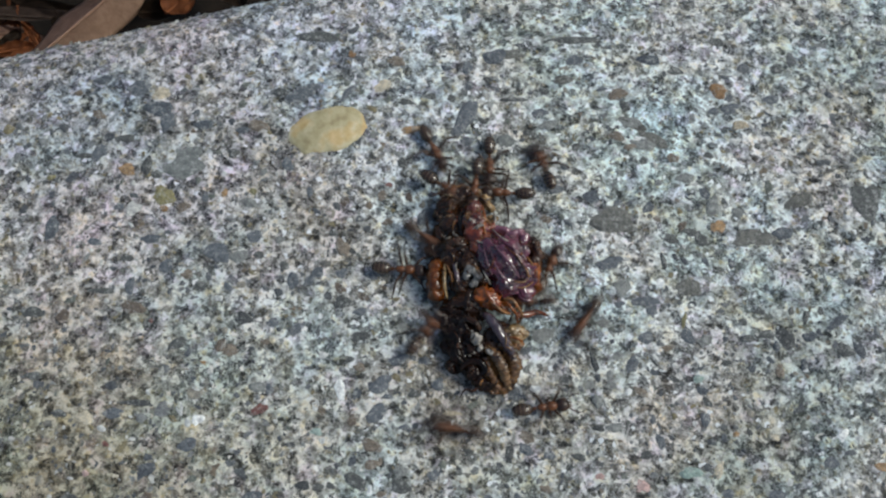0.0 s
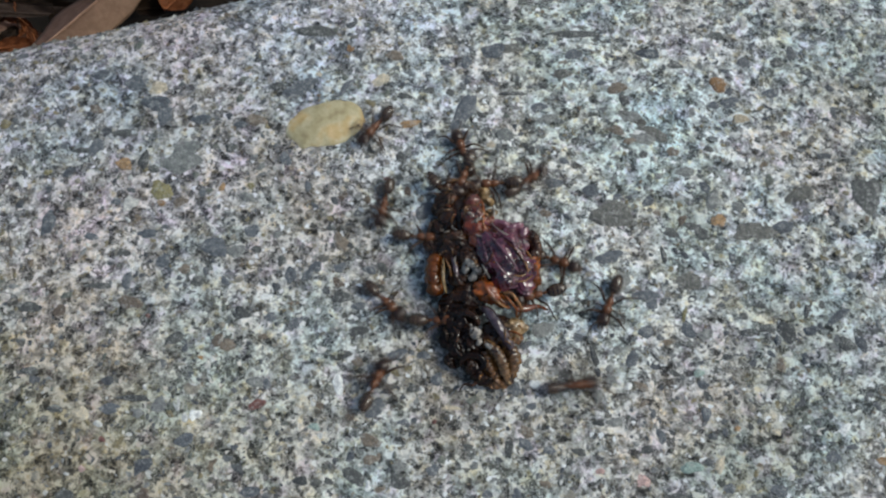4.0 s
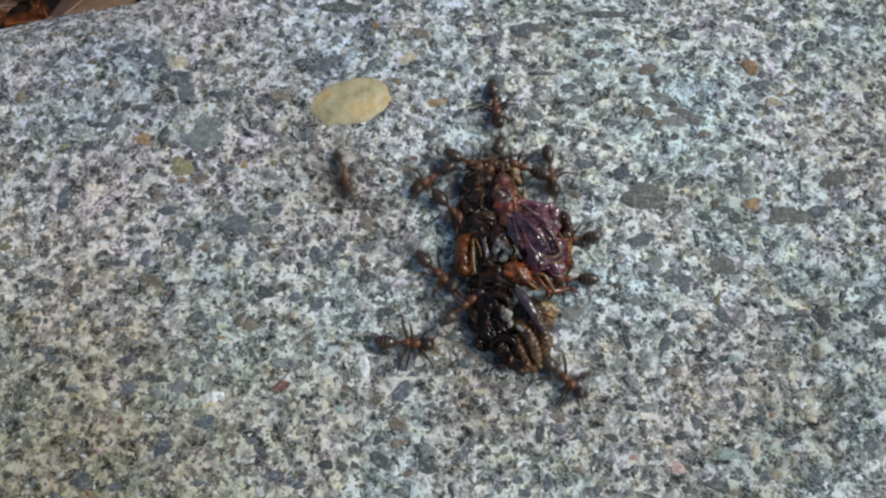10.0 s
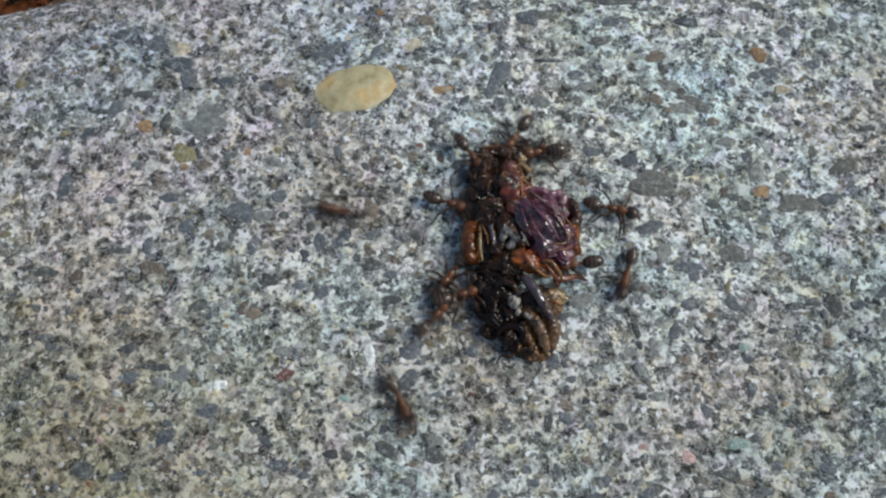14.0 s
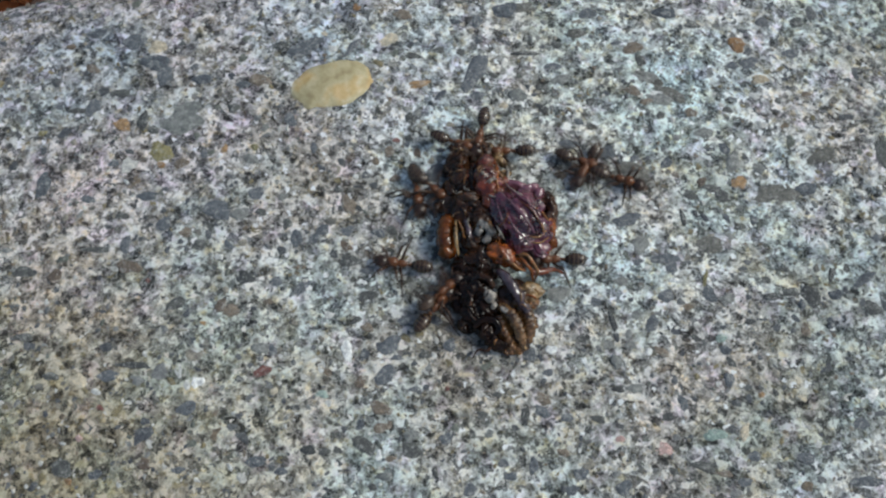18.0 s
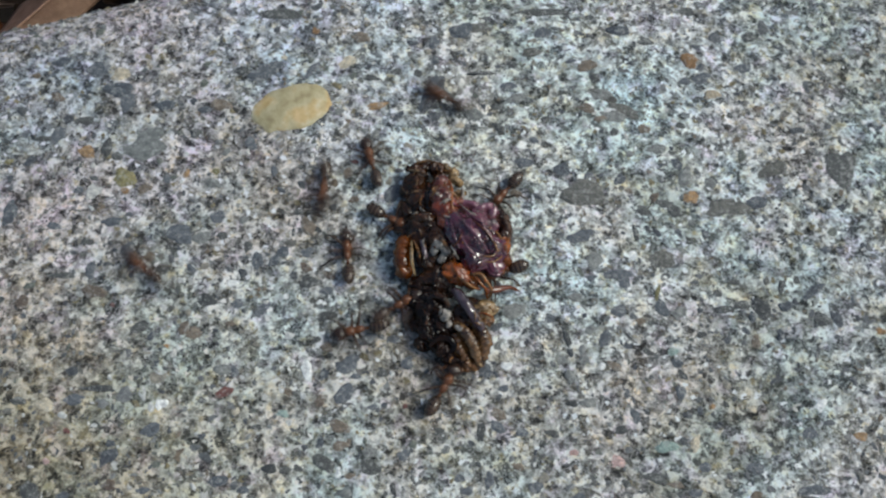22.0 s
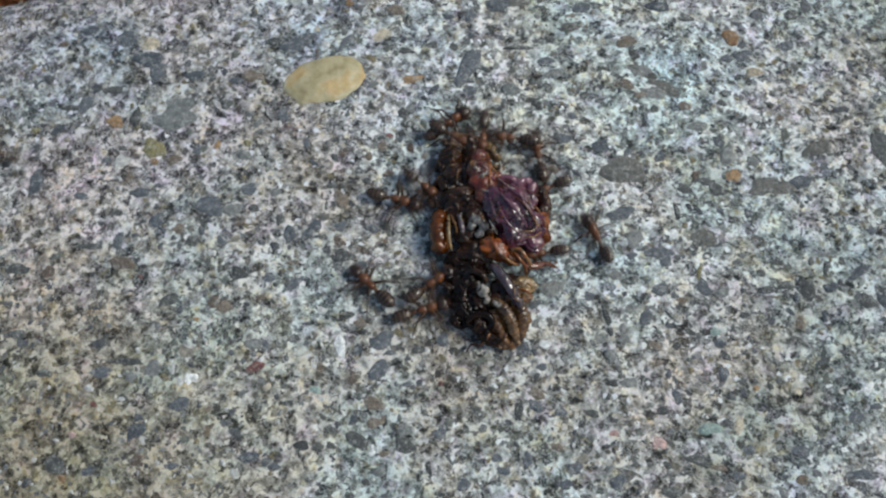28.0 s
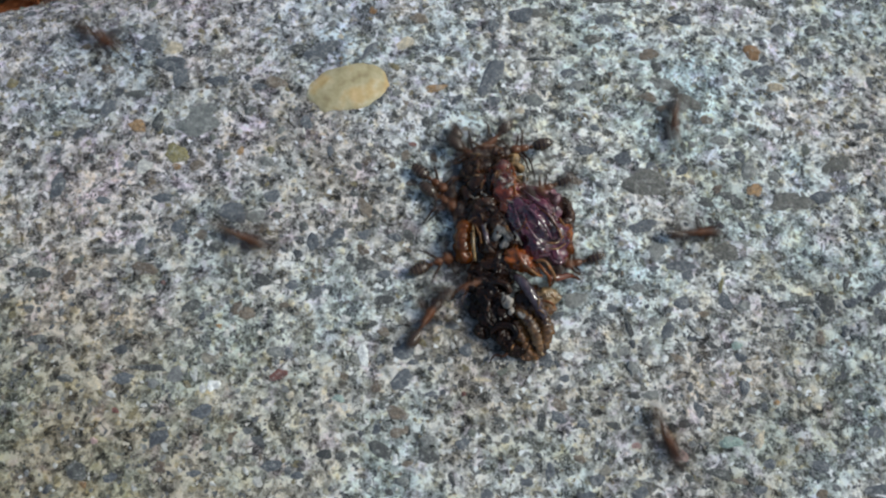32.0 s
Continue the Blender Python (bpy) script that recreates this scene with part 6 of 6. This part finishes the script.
    track(ANTS[7], [
        (0, 1.5, 19.4, 0.0, -83), (0.5, 0.7, 18.4, 0.0, -79), (0.75, 1.0, 18.8, 0.0, -141), (1, 1.3, 19.2, 0.0, -204),
        (1.5, -0.9, 20.1, 0.0, -167), (3, -1.7, 18.1, 0.0, -167), (3.833, -1.2, 18.7, 0.0, -224), (4.667, -0.6, 19.3, 0.0, -281),
        (5.5, -0.0, 19.9, 0.0, -338), (6, 2.3, 19.5, 0.0, -415), (6.5, 1.7, 18.6, 0.0, -353), (7, 1.0, 17.7, 0.0, -291),
        (7.5, 3.9, 23.3, 0.0, -281), (7.75, 2.5, 21.9, 0.0, -213), (8, 1.1, 20.5, 0.0, -145), (8.25, 0.1, 20.3, 0.0, -90),
        (8.5, -1.0, 20.0, 0.0, -35), (9, 5.0, 18.2, 0.0, 38), (9.25, 1.8, 19.8, 0.0, 96), (9.5, -1.3, 21.4, 0.0, 153),
        (9.75, -1.5, 22.1, 0.0, 225), (10, -1.7, 22.7, 0.0, 297), (10.5, -0.1, 19.7, 0.0, 267), (11, -2.4, 16.7, 0.0, 211),
        (11.5, -4.4, 17.5, 0.0, 143), (12, -10.6, 23.1, 0.0, 146), (12.5, -21.0, 28.4, 0.0, 152), (13, -36.6, 36.9, 0.0, 156),
        (16.5, -39.7, 37.4, 0.0, 101), (20, -42.8, 37.9, 0.0, 47), (21, -31.5, 40.5, 0.0, -27), (21.5, -19.3, 23.8, 0.0, -55),
        (22, -11.1, 10.6, 0.0, -82), (22.17, -13.8, 10.4, 0.0, -141), (22.33, -16.6, 10.3, 0.0, -200), (22.5, -19.4, 10.1, 0.0, -260),
        (22.7, -20.0, 14.3, 0.0, -285), (23, -13.5, 18.2, 0.0, -340), (23.25, -12.3, 16.3, 0.0, -390), (23.5, -11.1, 14.5, 0.0, -440),
        (23.75, -11.3, 17.3, 0.0, -365), (24, -11.5, 20.1, 0.0, -290), (24.15, -13.9, 18.7, 0.0, -237), (24.3, -16.4, 17.4, 0.0, -185),
        (24.5, -20.0, 13.8, 0.0, -155), (24.6, -18.9, 12.0, 0.0, -107), (24.7, -17.8, 10.1, 0.0, -60), (25, -12.9, 11.0, 0.0, 0),
        (25.5, -10.2, 11.3, 0.0, 10), (25.77, -16.8, 11.5, 0.0, 65), (26.03, -23.4, 11.8, 0.0, 120), (26.3, -30.0, 12.0, 0.0, 175),
        (27.1, -60.0, 16.0, 0.0, 165), (29, -67.0, 26.0, 0.0, 120), (30.05, -64.2, 27.6, 0.0, 48), (31.1, -61.5, 29.2, 0.0, -23),
        (31.5, -54.7, 24.6, 0.0, -30), (32, -44.9, 19.5, 0.0, -27),
    ])
    track(ANTS[8], [
        (0, 9.9, 7.7, 0.0, 85), (2, 10.1, 10.9, 0.0, 85), (3.167, 10.3, 9.7, 0.0, 29), (4.333, 10.4, 8.6, 0.0, -26),
        (5.5, 10.6, 7.4, 0.0, -82), (5.75, 10.8, 8.0, 0.0, -29), (6, 11.0, 8.6, 0.0, 23), (6.5, 19.0, 12.1, 0.0, 18),
        (6.75, 20.3, 16.5, 0.0, 75), (7, 21.7, 20.3, 0.0, 25), (7.1, 20.1, 20.6, 0.0, 92), (7.2, 18.5, 21.0, 0.0, 160),
        (7.5, 10.1, 10.0, 0.0, 129), (8, 9.8, 9.3, 0.0, 202), (9, 10.4, 9.5, 0.0, 202), (10, 9.3, 9.0, 0.0, 201),
        (10.5, 9.6, 9.0, 0.0, 272), (11, 9.8, 8.9, 0.0, 342), (11.5, 11.3, 8.4, 0.0, 342), (11.75, 11.1, 8.6, 0.0, 269),
        (12, 11.0, 8.7, 0.0, 195), (12.5, 11.7, 9.5, 0.0, 199), (12.75, 11.9, 9.1, 0.0, 273), (13, 12.1, 8.8, 0.0, 348),
        (13.5, 13.5, 8.5, 0.0, 305), (14, 14.3, 5.0, 0.0, 269), (14.5, 13.1, -0.3, 0.0, 304), (15, 14.8, 1.7, 0.0, 376),
        (15.5, 16.4, 3.7, 0.0, 449), (16.5, 12.5, 9.3, 0.0, 483), (17, 11.6, 11.2, 0.0, 475), (17.5, 11.3, 11.9, 0.0, 402),
        (18, 14.3, 14.7, 0.0, 348), (18.25, 14.1, 12.6, 0.0, 409), (18.5, 13.9, 10.5, 0.0, 470), (19, 13.2, 7.3, 0.0, 490),
        (19.5, 14.5, 6.6, 0.0, 460), (19.75, 14.9, 1.0, 0.0, 533), (20, 15.3, -4.6, 0.0, 572), (20.5, 5.9, -9.5, 0.0, 560),
        (20.75, 5.0, -8.9, 0.0, 520), (21, 4.2, -8.3, 0.0, 480), (21.5, 4.3, -8.4, 0.0, 432), (22, 4.6, -8.2, 0.0, 432),
        (22.5, 5.1, -7.6, 0.0, 432), (23, 5.2, -8.4, 0.0, 432), (23.5, 5.4, -8.6, 0.0, 432), (24, 5.4, -8.1, 0.0, 432),
        (24.5, 5.7, -8.1, 0.0, 432), (25, 5.2, -7.9, 0.0, 432), (25.5, 4.7, -7.8, 0.0, 386), (26.5, 12.8, -3.8, 0.0, 404),
        (27.5, 16.7, 4.7, 0.0, 439), (28, 14.2, 6.8, 0.0, 490), (28.5, 13.0, 9.5, 0.0, 455), (28.67, 13.4, 10.1, 0.0, 399),
        (28.83, 13.8, 10.7, 0.0, 342), (29, 14.2, 11.3, 0.0, 286), (29.5, 13.5, 6.4, 0.0, 226), (29.7, 13.4, -2.9, 0.0, 190),
        (29.77, 12.6, -0.0, 0.0, 142), (29.85, 11.7, 2.8, 0.0, 95), (30, 12.2, 10.4, 0.0, 62), (30.25, 14.6, 10.8, 0.0, 17),
        (30.5, 17.0, 11.1, 0.0, -29), (31, 20.0, 5.4, 0.0, -97), (31.5, 14.5, -1.5, 0.0, -92), (32, 20.9, -9.9, 0.0, -53),
    ])
    track(ANTS[9], [
        (0, 59.6, 65.8, 0.0, -163), (10, 42.1, 60.6, 0.0, -156), (11, 28.8, 51.4, 0.0, -129), (11.5, 21.6, 33.5, 0.0, -115),
        (11.67, 21.0, 33.2, 0.0, -172), (11.83, 20.5, 33.0, 0.0, -228), (12, 19.9, 32.8, 0.0, -285), (12.5, 26.6, 50.5, 0.0, -314),
        (13.25, 39.3, 52.2, 0.0, -367), (14, 52.0, 54.0, 0.0, -420), (16.4, 66.0, 24.0, 0.0, -460), (17.1, 51.0, 3.0, 0.0, -492),
        (17.5, 15.1, -1.1, 0.0, -490), (17.65, 26.6, -7.5, 0.0, -440), (17.8, 38.0, -14.0, 0.0, -390), (18.1, 52.0, -18.0, 0.0, -375),
        (18.75, 60.0, 0.0, 0.0, -322), (19.4, 68.0, 18.0, 0.0, -270), (20, 45.2, 56.5, 0.0, -318), (25, 37.5, 56.3, 0.0, -243),
        (30, 29.8, 56.0, 0.0, -168), (31, 21.4, 51.0, 0.0, -130), (31.5, 18.3, 41.0, 0.0, -99), (32, 17.4, 23.5, 0.0, -93),
    ])
    feed(ANTS[10], (0.26, 16.02, 0.90), -98, 1, (20.8, 27.4, (-7.30, 46.76, 0.00)))
    feed(ANTS[11], (3.35, 15.48, 0.60), -165, 2, (20.6, 27.2, (5.73, 48.62, 0.00)))
    feed(ANTS[12], (-2.74, 14.27, 0.80), -28, 3, (20.7, 27.3, (-19.08, 45.15, 0.00)))
    feed(ANTS[13], (9.30, 4.60, 0.30), 196, 4)
    feed(ANTS[14], (-0.81, -1.10, 0.40), 42, 5)
    feed(ANTS[15], (-4.10, 8.70, 0.30), -20, 6)


motions()
